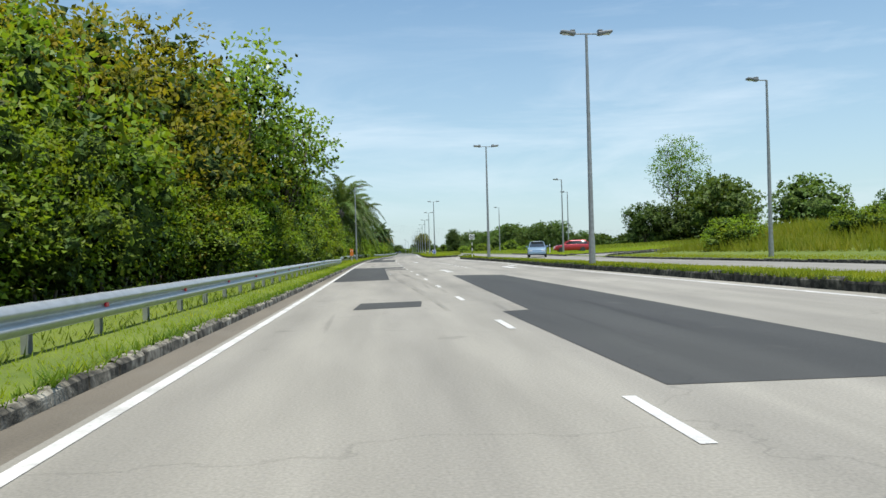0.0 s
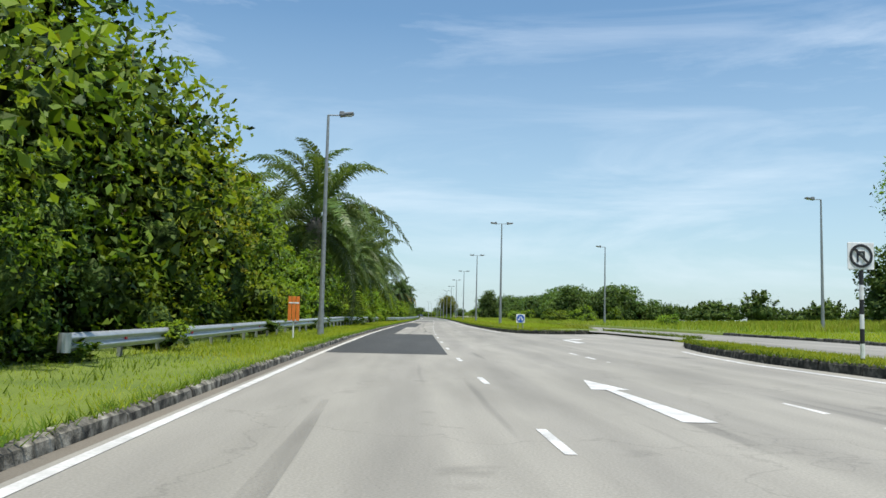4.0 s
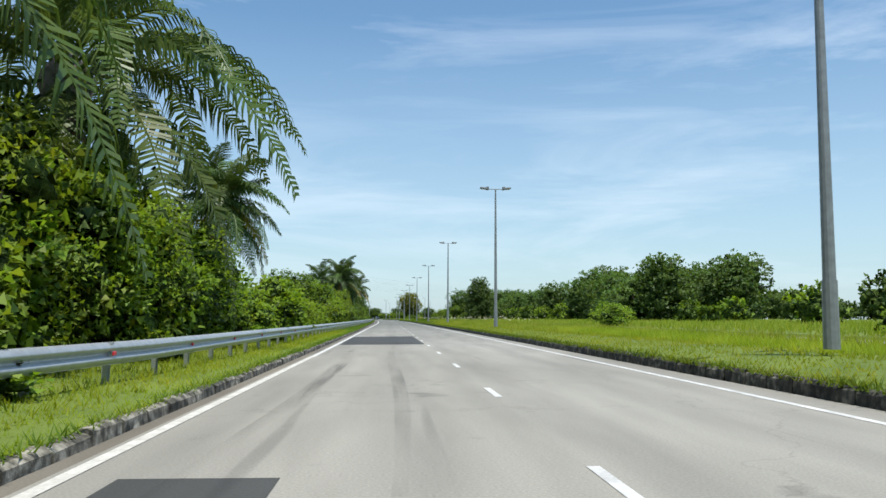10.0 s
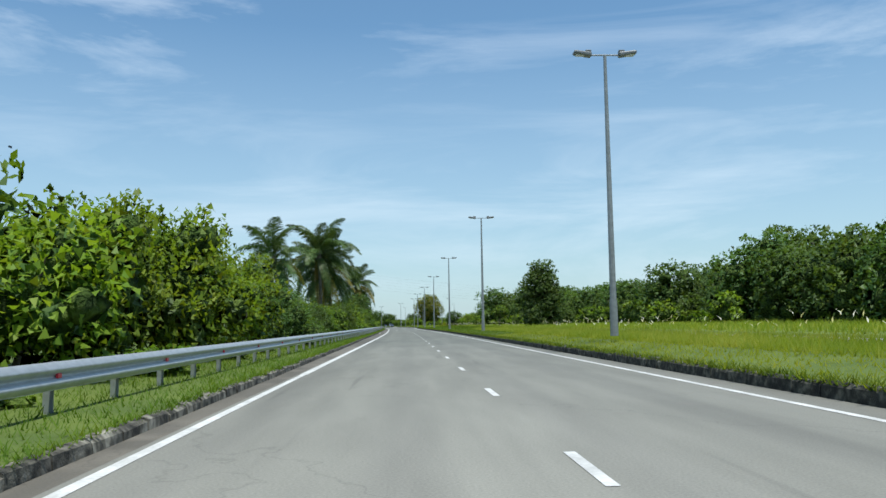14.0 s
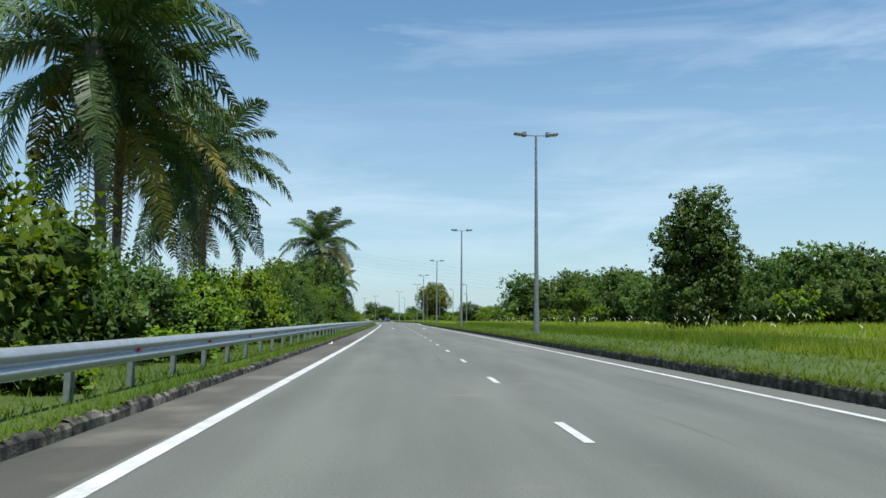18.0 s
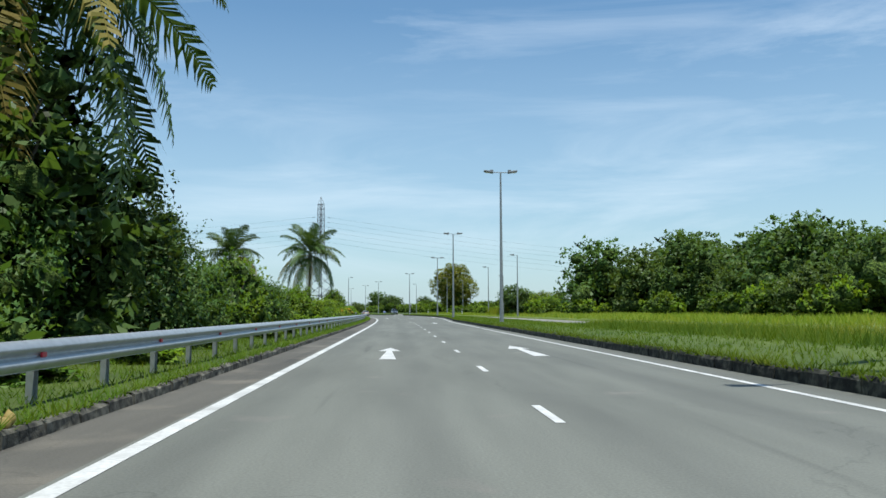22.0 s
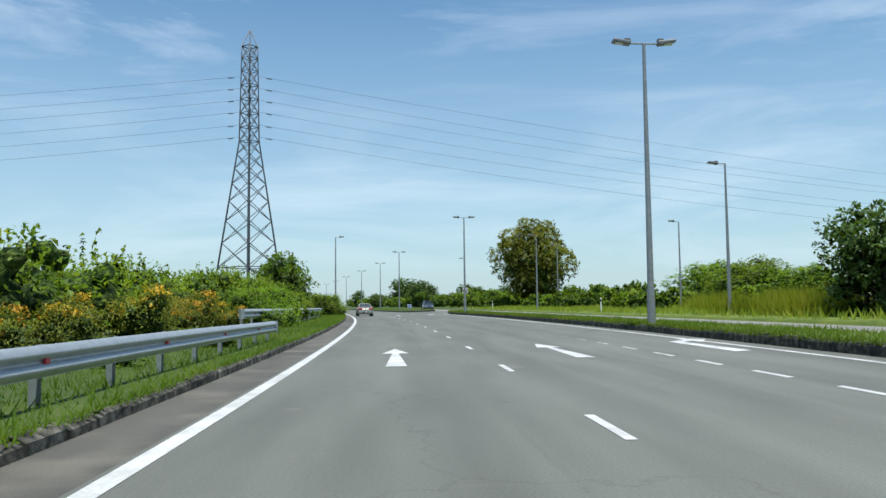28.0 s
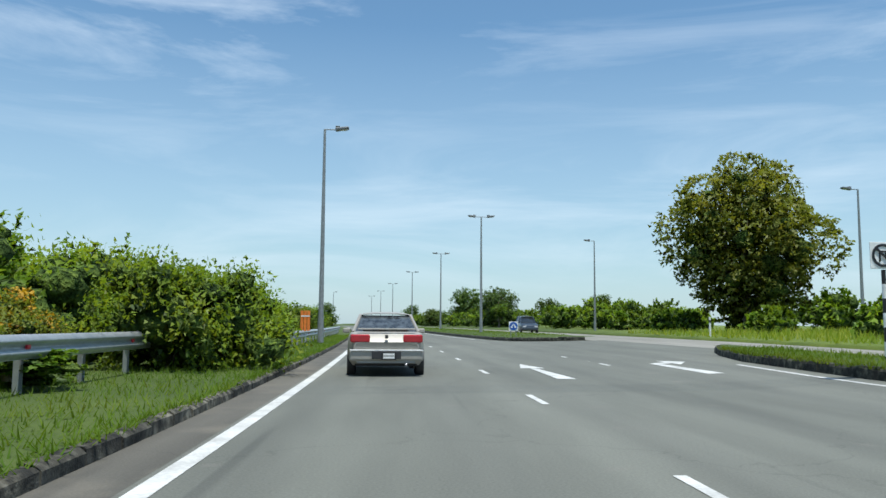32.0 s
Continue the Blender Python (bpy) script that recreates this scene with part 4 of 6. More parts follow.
proto = street_lamp("street_lamp", "tall grey double-arm street lamp on the grassy median", True)
proto.matrix_basis = place(*MEDIAN_LAMPS[0])
for s, l, z in MEDIAN_LAMPS[1:]:
    copy_thing(proto, place(s, l, z))
SIDE_LAMPS = ((46.2, 22.4, 9.6, 0), (105.8, 24.8, 9.75, 0), (127.9, 30.1, 9.7, 0), (168, 23.8, 9.7, 0), (505.2, 20.9, 9.4, 0), (540, 22.8, 9.6, 0), (569.9, 33.0, 9.3, 0),
              (589.5, 23.4, 9.65, 0), (606.0, 31.3, 9.7, 0), (638.4, 24.0, 9.7, 0), (107.5, -1.45, 9.5, 180), (594.7, -1.4, 9.8, 180), (785, -3.4, 9.8, 180))
proto = street_lamp("street_lamp", "grey single-arm street lamp at the edge of the road", False)
for k, (s, l, z, turn) in enumerate(SIDE_LAMPS):
    if k == 0:
        proto.matrix_basis = place(s, l, z, turn)
    else:
        copy_thing(proto, place(s, l, z, turn))


# ---------------------------------------------------------------- power line
def tower():
    s, l = 566.3, -9.4
    root = tagged(empty("transmission_tower", place(s, l, 0, -40)), "tall lattice steel power line tower above the shrubs", "pylon")
    lv = [0.0, 2.6, 4.6, 6.8, 8.8, 10.6, 12.2, 13.6, 14.9, 16.1, 17.4, 18.7, 20.0, 21.3, 22.6, 23.8, 24.9]
    half = lambda z: float(np.interp(z, [0, 4, 16.1, 24.9], [2.45, 1.95, 0.62, 0.5]))
    crn = ((1, 1), (-1, 1), (-1, -1), (1, -1))
    for a, b in crn:
        part("leg", tubes_mesh("leg", [([(a * half(z), b * half(z), z) for z in lv], np.linspace(0.12, 0.06, len(lv)))], 4, False), M["lattice"], root)
    for z0, z1 in zip(lv[:-1], lv[1:]):
        for k in range(4):
            (a, b), (c, e) = crn[k], crn[(k + 1) % 4]
            h0, h1 = half(z0), half(z1)
            items = [([(a * h0, b * h0, z0), (c * h1, e * h1, z1)], 0.04), ([(c * h0, e * h0, z0), (a * h1, b * h1, z1)], 0.04)]
            if z0 in (4.6, 16.1, 22.6) or z0 > 17:
                items.append(([(a * h0, b * h0, z0), (c * h0, e * h0, z0)], 0.04))
            part("cross_brace", tubes_mesh("cross_brace", items, 4, False), M["lattice"], root)
    part("peak", tubes_mesh("peak", [([(a * 0.5, b * 0.5, 24.9), (-0.25, 0.25, 26.6)], 0.055) for a, b in crn] + [([(0.5, 0.5, 24.9), (-0.5, 0.5, 24.9), (-0.5, -0.5, 24.9), (0.5, -0.5, 24.9), (0.5, 0.5, 24.9)], 0.055)], 4, False), M["lattice"], root)
    zs = [22.1, 21.0, 19.9, 18.8, 17.6, 16.5]
    for k, z in enumerate(zs):
        for sd in (-1, 1):
            part("insulator", tubes_mesh("insulator", [([(sd * 0.55, -sd * 0.4, z), (sd * 0.95, -sd * 0.75, z - 0.06)], [0.05, 0.09])], 6), M["lampdark"], root)
    x0, y0 = map(float, at(s, l))
    for k, z in enumerate(zs):
        for s1, l1, z1, sag in ((545 + 6 * (k % 2), -260.0, z + 1.0, 9.0), (600 + 6 * (k % 2), 270.0, z + 1.0, 9.0)):
            x1, y1 = map(float, at(s1, l1))
            u = np.linspace(0, 1, 40)
            off = 0.9 * (1 if l1 > 0 else -1)
            P = np.stack([x0 + off + (x1 - x0) * u, y0 + (y1 - y0) * u, z + (z1 - z) * u - 4 * sag * u * (1 - u)], 1)
            w = part("power_line", tubes_mesh("power_line", [(P, 0.011)], 4), M["wire"])
            tagged(w, "thin dark overhead power line strung from the tower", "cable", "power lines")
            t1 = P[0] + (P[1] - P[0]) * 0.12
            d1 = unit(P[1] - P[0])
            part("vibration_damper", tubes_mesh("vibration_damper", [([t1 - d1 * 0.25 - np.array([0, 0, 0.06]), t1 + d1 * 0.25 - np.array([0, 0, 0.06])], 0.04)], 6), M["lampdark"], w)


tower()


# ---------------------------------------------------------------- signs
def disc_bm(r, y, th=0.01, sides=32, cx=0.0, cz=0.0):
    bm = bmesh.new()
    q = bmesh.ops.create_cone(bm, cap_ends=True, segments=sides, radius1=r, radius2=r, depth=th)
    bmesh.ops.transform(bm, matrix=Matrix.Translation((cx, y, cz)) @ Matrix.Rotation(radians(90), 4, "X"), verts=q["verts"])
    return bm


def ring_bm(r0, r1, y, th=0.008, sides=32):
    bm = bmesh.new()
    a = [2 * math.pi * k / sides for k in range(sides)]
    vo = [bm.verts.new((math.cos(q) * r1, y, math.sin(q) * r1)) for q in a]
    vi = [bm.verts.new((math.cos(q) * r0, y, math.sin(q) * r0)) for q in a]
    for k in range(sides):
        j = (k + 1) % sides
        bm.faces.new((vo[k], vo[j], vi[j], vi[k]))
    r = bmesh.ops.extrude_face_region(bm, geom=bm.faces[:])
    bmesh.ops.translate(bm, vec=(0, th, 0), verts=[v for v in r["geom"] if isinstance(v, bmesh.types.BMVert)])
    bmesh.ops.recalc_face_normals(bm, faces=bm.faces)
    return bm


def no_turn_sign(s, l, z):
    root = tagged(empty("traffic_sign", place(s, l, z)), "square white no-U-turn sign on a striped pole", "traffic sign", "no-turn signs")
    for k in range(7):
        part("pole_band", cyl_bm(0.045, 0.045, -0.3 - 0.3 * (k + 1), -0.3 - 0.3 * k, 10), M["black" if k % 2 == 0 else "white"], root)
    part("panel", box_bm((0, 0, 0), (0.56, 0.02, 0.56), 0.008), M["white"], root)
    part("ring", ring_bm(0.19, 0.245, -0.022), M["black"], root)
    bm = bmesh.new()
    for c, sz in (((-0.075, -0.018, -0.03), (0.035, 0.012, 0.2)), ((0.06, -0.018, 0.0), (0.035, 0.012, 0.12)), ((-0.007, -0.018, 0.08), (0.17, 0.012, 0.035))):
        box(bm, c, sz)
    part("u_turn_symbol", bm, M["black"], root)
    part("slash", box_bm((0, -0.03, 0), (0.42, 0.008, 0.05), 0, Matrix.Rotation(radians(45), 4, "Y")), M["black"], root)


def keep_sign(s, l, z):
    root = tagged(empty("traffic_sign", place(s, l, z)), "round blue pass-either-side sign on a white square", "traffic sign", "blue signs")
    part("panel", box_bm((0, 0, 0), (0.56, 0.02, 0.56), 0.01), M["white"], root)
    part("disc", disc_bm(0.255, -0.016), M["blue"], root)
    for sd in (-1, 1):
        bm = bmesh.new()
        box(bm, (0, 0, 0.02), (0.05, 0.008, 0.2))
        v = [bm.verts.new(q) for q in ((-0.08, 0, -0.06), (0.08, 0, -0.06), (0, 0, -0.17))]
        bm.faces.new(v)
        bmesh.ops.transform(bm, matrix=Matrix.Translation((sd * 0.075, -0.026, 0.02)) @ Matrix.Rotation(radians(-sd * 28), 4, "Y"), verts=bm.verts)
        part("arrow", bm, M["white"], root)
    for sd in (-0.16, 0.16):
        part("post", cyl_bm(0.025, 0.025, -0.8, -0.25, 8), M["pole"], root).location = (sd, 0.03, 0)


def orange_board(s, l, z):
    root = tagged(empty("roadside_board", place(s, l, z)), "upright orange roadside marker board with plain bars", "sign board", "orange boards")
    for k in (-0.14, 0.0, 0.14):
        part("board", box_bm((k, 0, 0), (0.12, 0.03, 0.85), 0.006), M["orange"], root)
    part("post", cyl_bm(0.03, 0.03, -1.1, 0.3, 8), M["white"], root).location = (0, 0.05, 0)
    part("text_bar", box_bm((0, -0.019, 0.2), (0.36, 0.004, 0.05)), M["white"], root)


no_turn_sign(90.0, 11.6, 2.5)
no_turn_sign(575.0, 11.75, 2.55)
keep_sign(125.6, 9.15, 1.02)
keep_sign(606.8, 9.4, 0.95)
orange_board(102.0, -1.75, 1.2)
orange_board(593.2, -1.95, 1.15)
for s, l in ((107.5, 23.4), (606, 21.4), (560, 21.2)):
    root = tagged(empty("marker_post", place(s, l, 0.5)), "small white marker post with a dark band", "marker post", "marker posts")
    part("post", cyl_bm(0.07, 0.06, -0.1, 1.1, 8), M["white"], root)
    part("band", cyl_bm(0.075, 0.073, 0.75, 0.9, 8), M["black"], root)


# ---------------------------------------------------------------- cars
def loft(rings, closed=True):
    n = len(rings[0])
    V = [p for r in rings for p in r]
    Q = []
    for i in range(len(rings) - 1):
        for k in range(n - (0 if closed else 1)):
            j = (k + 1) % n
            Q.append((i * n + k, i * n + j, (i + 1) * n + j, (i + 1) * n + k))
    return V, Q


def car(name, label, paint, s, l, z, turn, ln=4.35, wd=1.68, ht=1.38, kind="sedan", size=1.0):
    """A car with nose to +y; stations are (y, belt height, roof height, roof half-width factor)."""
    root = tagged(empty(name, place(s, l, z, turn, size)), label, "car", "cars")
    h2 = wd / 2
    if kind == "sedan":
        prof = [(-0.5, 0.72, 0.0), (-0.485, 0.9, 0), (-0.40, 0.95, 0), (-0.33, 0.945, 0), (-0.19, 0.93, 1), (0.03, 0.92, 1), (0.2, 0.9, 0), (0.38, 0.8, 0), (0.485, 0.66, 0), (0.5, 0.5, 0)]
        base, roof = (-0.36, 0.22), (-0.19, 0.05)
    else:
        prof = [(-0.5, 0.95, 0), (-0.49, 1.0, 0), (-0.44, 1.02, 1), (-0.2, 1.02, 1), (0.03, 1.0, 1), (0.22, 0.98, 0), (0.4, 0.9, 0), (0.485, 0.76, 0), (0.5, 0.55, 0)]
        base, roof = (-0.485, 0.24), (-0.4, 0.06)
    rings = []
    for fy, zb, _ in prof:
        tap = 1.0 - 0.16 * max(0, (abs(fy) - 0.36) / 0.14) ** 2
        w = h2 * tap
        zl = 0.22 if abs(fy) < 0.47 else 0.3
        half = [(w * 0.86, zl), (w * 0.97, zl + 0.12), (w, (zl + zb) * 0.5), (w * 0.985, zb - 0.12), (w * 0.93, zb - 0.02), (w * 0.78, zb)]
        rings.append([(x, fy * ln, q) for x, q in half] + [(-x, fy * ln, q) for x, q in half[::-1]])
    V, Q = loft(rings)
    n = len(rings[0])
    for r in (0, len(rings) - 1):
        o = r * n
        for k in range(n // 2 - 1):
            Q.append((o + k, o + k + 1, o + n - 2 - k, o + n - 1 - k))
    body = part("body", np_mesh("body", V, Q, smooth=True), M[paint], root)
    bv = body.modifiers.new("bevel", "BEVEL")
    bv.width, bv.segments, bv.limit_method, bv.angle_limit = 0.03, 2, "ANGLE", radians(25)
    # greenhouse: roof shell on a glass band
    zb = np.interp([base[0], base[1]], [p[0] for p in prof], [p[1] for p in prof])
    q = [(base[0] * ln, zb[0] - 0.02, h2 * 0.86), (roof[0] * ln, ht - 0.02, h2 * 0.68), (roof[1] * ln, ht, h2 * 0.68), (base[1] * ln, zb[1] - 0.02, h2 * 0.86)]
    gl = [(x * sx, y, zz) for y, zz, x in q for sx in (1, -1)]
    part("cabin_glass", np_mesh("cabin_glass", gl, [(0, 2, 4, 6), (1, 7, 5, 3), (2, 3, 5, 4), (4, 5, 7, 6)]), M["glass"], root, "dark tinted windows")
    part("rear_window", np_mesh("rear_window", gl[:4], [(0, 1, 3, 2)]), M["rear_glass"], root, "pale reflecting rear window, light and dark of the cabin painted in")
    ry = np.linspace(roof[0] * ln - 0.06, roof[1] * ln + 0.06, 6)
    rr = []
    for k, y in enumerate(ry):
        up = 0.045 * math.sin(math.pi * k / 5)
        w = h2 * 0.7
        rr.append([(sx * w, y, ht + dz + up * q2) for sx, dz, q2 in ((1.04, -0.09, 0), (0.99, -0.03, 0.3), (0.86, 0.005, 0.7), (0.45, 0.025, 1), (-0.45, 0.025, 1), (-0.86, 0.005, 0.7), (-0.99, -0.03, 0.3), (-1.04, -0.09, 0))])
    V, Q = loft(rr, False)
    part("roof", np_mesh("roof", V, Q, smooth=True), M[paint], root)
    for sx in (1, -1):
        for a, b in ((0, 1), (3, 2)):
            P = [(q[a][2] * sx, q[a][0], q[a][1]), (q[b][2] * sx * 1.01, q[b][0], q[b][1])]
            part("pillar", tubes_mesh("pillar", [(P, 0.04)], 6), M[paint], root)
        yb = (roof[0] + roof[1]) / 2 * ln
        part("pillar", tubes_mesh("pillar", [([(h2 * 0.875 * sx, yb, zb.mean() - 0.03), (h2 * 0.7 * sx, yb, ht - 0.02)], 0.03)], 6), M["trim"], root)
        mir = box_bm((sx * (h2 + 0.09), base[1] * ln - 0.28, zb[1] + 0.06), (0.18, 0.09, 0.12), 0.03)
        part("door_mirror", mir, M[paint], root)
        # lights
        tz = zb[0] - 0.14
        part("tail_light", box_bm((sx * h2 * 0.67, -0.4935 * ln, tz), (h2 * 0.5, 0.07, 0.17), 0.03), M["tail"], root, "red tail light cluster")
        part("headlight", box_bm((sx * h2 * 0.66, 0.492 * ln, 0.62), (h2 * 0.4, 0.06, 0.14), 0.02), M["lens"], root)
        for fy in (-0.3, 0.31):
            wh = empty("wheel")
            wh.parent = root
            wh.location = (sx * (h2 - 0.1), fy * ln, 0.3)
            for nm2, r, w, mt in (("tyre", 0.3, 0.19, "tyre"), ("rim", 0.19, 0.2, "rim")):
                bm = bmesh.new()
                cy = bmesh.ops.create_cone(bm, cap_ends=True, segments=24, radius1=r, radius2=r, depth=w)
                bmesh.ops.rotate(bm, matrix=Matrix.Rotation(radians(90), 3, "Y"), verts=cy["verts"])
                if nm2 == "tyre":
                    bmesh.ops.bevel(bm, geom=[e for e in bm.edges if len(e.link_faces) == 2 and abs(e.calc_face_angle(0)) > 1.2], offset=0.03, segments=2, affect="EDGES")
                part(nm2, bm, M[mt], wh)
            part("wheel_arch", cyl_x(sx * (h2 - 0.075), fy * ln, 0.31, 0.35, 0.16), M["trim"], root)
    part("rear_bumper", box_bm((0, -0.492 * ln, 0.45), (wd * 0.94, 0.16, 0.24), 0.05), M[paint], root)
    part("bumper_strip", box_bm((0, -0.513 * ln, 0.56), (wd * 0.93, 0.03, 0.03), 0.008), M["white"], root)
    part("front_bumper", box_bm((0, 0.49 * ln, 0.42), (wd * 0.92, 0.16, 0.24), 0.05), M[paint], root)
    part("plate_recess", box_bm((0.0, -0.515 * ln, 0.46), (0.62, 0.03, 0.17), 0.01), M["trim"], root)
    pl = part("number_plate", box_bm((0.05, -0.5225 * ln, 0.44), (0.33, 0.012, 0.16), 0.004), M["black"], root, "black number plate with plain white bars")
    for zz in (0.475, 0.41):
        part("plate_bar", box_bm((0.05, -0.5225 * ln - 0.008, zz), (0.24, 0.004, 0.045)), M["white"], pl)
    part("underbody", box_bm((0, -0.02 * ln, 0.27), (wd * 0.8, ln * 0.86, 0.12), 0.03), M["trim"], root)
    part("exhaust", tubes_mesh("exhaust", [([(h2 * 0.5, -0.46 * ln, 0.26), (h2 * 0.5, -0.515 * ln, 0.25)], 0.03)], 10), M["rim"], root)
    if kind == "sedan":
        part("boot_spoiler", box_bm((0, -0.462 * ln, zb[0] + 0.06), (wd * 0.74, 0.12, 0.035), 0.012), M[paint], root)
        part("boot_badge", box_bm((0, -0.502 * ln, zb[0] - 0.1), (0.07, 0.01, 0.08), 0.01), M["trim"], root)
        part("parcel_shelf", box_bm((0, -0.33 * ln, zb[0] + 0.05), (wd * 0.6, 0.3, 0.03)), M["concrete"], root)
    return root


def cyl_x(x, y, z, r, w):
    bm = bmesh.new()
    cy = bmesh.ops.create_cone(bm, cap_ends=True, segments=20, radius1=r, radius2=r, depth=w)
    bmesh.ops.transform(bm, matrix=Matrix.Translation((x, y, z)) @ Matrix.Rotation(radians(90), 4, "Y"), verts=cy["verts"])
    return bm


car("sedan_car", "older champagne sedan with a boot spoiler on the grey road", "car_champ", 577.2, 1.36, 0.0, 1.5, ht=1.33, size=0.94)
car("suv_car", "pale blue compact SUV on the opposite carriageway", "car_blue", 81.6, 17.0, float(opp_z(81.6)) + 0.01, 168, 4.4, 1.78, 1.47, "suv")
car("suv_car", "red estate car waiting across the grass", "car_red", 107.5, 26.2, float(field_z(107.5, 26.2)), 86, 4.5, 1.72, 1.5, "suv")
car("suv_car", "dark SUV waiting on the far carriageway", "car_dark", 640, 17.2, float(opp_z(640)) + 0.01, 178, 4.4, 1.8, 1.65, "suv")


# ---------------------------------------------------------------- plants
def shrub_shape(seed, height, rx, n, size=0.17):
    """Leaf places and directions of a shrub: overlapping lumps, loose shoots on the outline."""
    rng = np.random.default_rng(seed)
    lumps = [((0, 0, height * 0.4), (rx * 0.72, rx * 0.72, height * 0.42))]
    for k in range(13):
        a, f = k * 2.399 + rng.uniform(-0.5, 0.5), rng.uniform(0.1, 1.0)
        r = rx * rng.uniform(0.3, 0.8) * (1.1 - 0.55 * f)
        sz = rx * rng.uniform(0.18, 0.36)
        lumps.append(((r * math.cos(a), r * math.sin(a), 0.15 + f * (height - sz * 0.9 - 0.15)), (sz, sz, sz * rng.uniform(0.7, 1.0))))
    C, D = sprays(lumps, n, rng, 0.72, 0.35, 7, size)
    sh = []
    for k in range(11):
        a, e = rng.uniform(0, 2 * math.pi), rng.uniform(0.4, 1.3)
        d0 = np.array([math.cos(a) * math.cos(e), math.sin(a) * math.cos(e), math.sin(e)])
        p0 = np.array([0, 0, height * 0.4]) + d0 * np.array([0.7 * rx, 0.7 * rx, height * 0.45])
        sh.append(p0 + d0 * np.linspace(-0.1, rng.uniform(0.25, 0.55), 16)[:, None] * height * 0.4 + rng.normal(size=(16, 3)) * 0.04 * height * 0.4)
    sh = np.concatenate(sh)
    C = np.concatenate([C, sh])
    D = np.concatenate([D, unit(rng.normal(size=sh.shape) + np.array([0, 0, 0.5]))])
    keep = C[:, 2] > -0.05
    return C[keep], D[keep], lumps, rng


def shrub_proto(seed, height, rx, n, mat, leaf, label, blossom=0):
    root = tagged(empty("shrub"), label, "shrub", "roadside shrubs")
    C, D, lumps, rng = shrub_shape(seed, height, rx, int(n * 1.25), 0.075 * rx)
    for k in range(2):
        a = rng.uniform(0, 2 * math.pi)
        p = [(0.15 * math.cos(a), 0.15 * math.sin(a), -0.15), (0.25 * rx * math.cos(a), 0.25 * rx * math.sin(a), height * 0.35), (0.4 * rx * math.cos(a), 0.4 * rx * math.sin(a), height * 0.7)]
        part("stem", tubes_mesh("stem", [(p, [0.05, 0.035, 0.012])], 5), M["bark"], root)
    part("foliage", leaf_mesh("foliage", C, D, leaf[0] * 0.56, leaf[1] * 0.8, rng, simple=True), M[mat], root)
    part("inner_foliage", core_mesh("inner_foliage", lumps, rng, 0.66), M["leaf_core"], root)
    # darker green paints the shade among the inner leaves
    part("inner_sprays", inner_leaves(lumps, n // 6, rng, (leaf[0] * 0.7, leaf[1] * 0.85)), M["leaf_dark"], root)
    if blossom:
        top = [q for q in lumps if q[0][2] > height * 0.45]
        Cb, Db = sprays(top[:5], blossom, rng, 0.9, 1.2, 26, 0.16)
        part("blossom", leaf_mesh("blossom", Cb, Db, 0.13, 0.09, rng, simple=True), M["blossom"], root, "clusters of orange-yellow blossom")
    return root


def thicket(name, label, places, mat, leaf, n, seed, low=0.0):
    """Many shrubs too close to tell apart, joined: places are (s, l, z, height, radius)."""
    rng = np.random.default_rng(seed)
    shapes = []
    for q in range(4):
        C, D, lumps, _ = shrub_shape(seed * 7 + q, 1.0, 1.0, n, 0.085)
        up = C[:, 2] > low
        cores = np.concatenate([np.array(c) + ICO_V * np.array(r) * 0.66 * rng.uniform(0.8, 1.15, (12, 1)) for c, r in lumps])
        shapes.append((C[up], D[up], cores))
    Cs, Ds, Ks = [], [], []
    for s, l, z, h, rx in places:
        C, D, K = shapes[rng.integers(4)]
        a = rng.uniform(0, 6.28)
        x, y = at(s, l)
        c, q = math.cos(a), math.sin(a)
        R = np.array([[c, -q, 0], [q, c, 0], [0, 0, 1]])
        for src, dst in ((C, Cs), (K, Ks)):
            dst.append((src * [rx, rx, h]) @ R.T + [float(x), float(y), z])
        Ds.append(D @ R.T)
    ob = part(name, leaf_mesh(name, np.concatenate(Cs), np.concatenate(Ds), leaf[0], leaf[1], rng, simple=True), M[mat])
    K = np.concatenate(Ks)
    Q = (ICO_T[None] + 12 * np.arange(len(K) // 12)[:, None, None]).reshape(-1, 3)
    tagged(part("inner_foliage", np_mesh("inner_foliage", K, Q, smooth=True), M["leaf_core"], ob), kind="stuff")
    tagged(ob, label, "shrubs", kind="stuff")


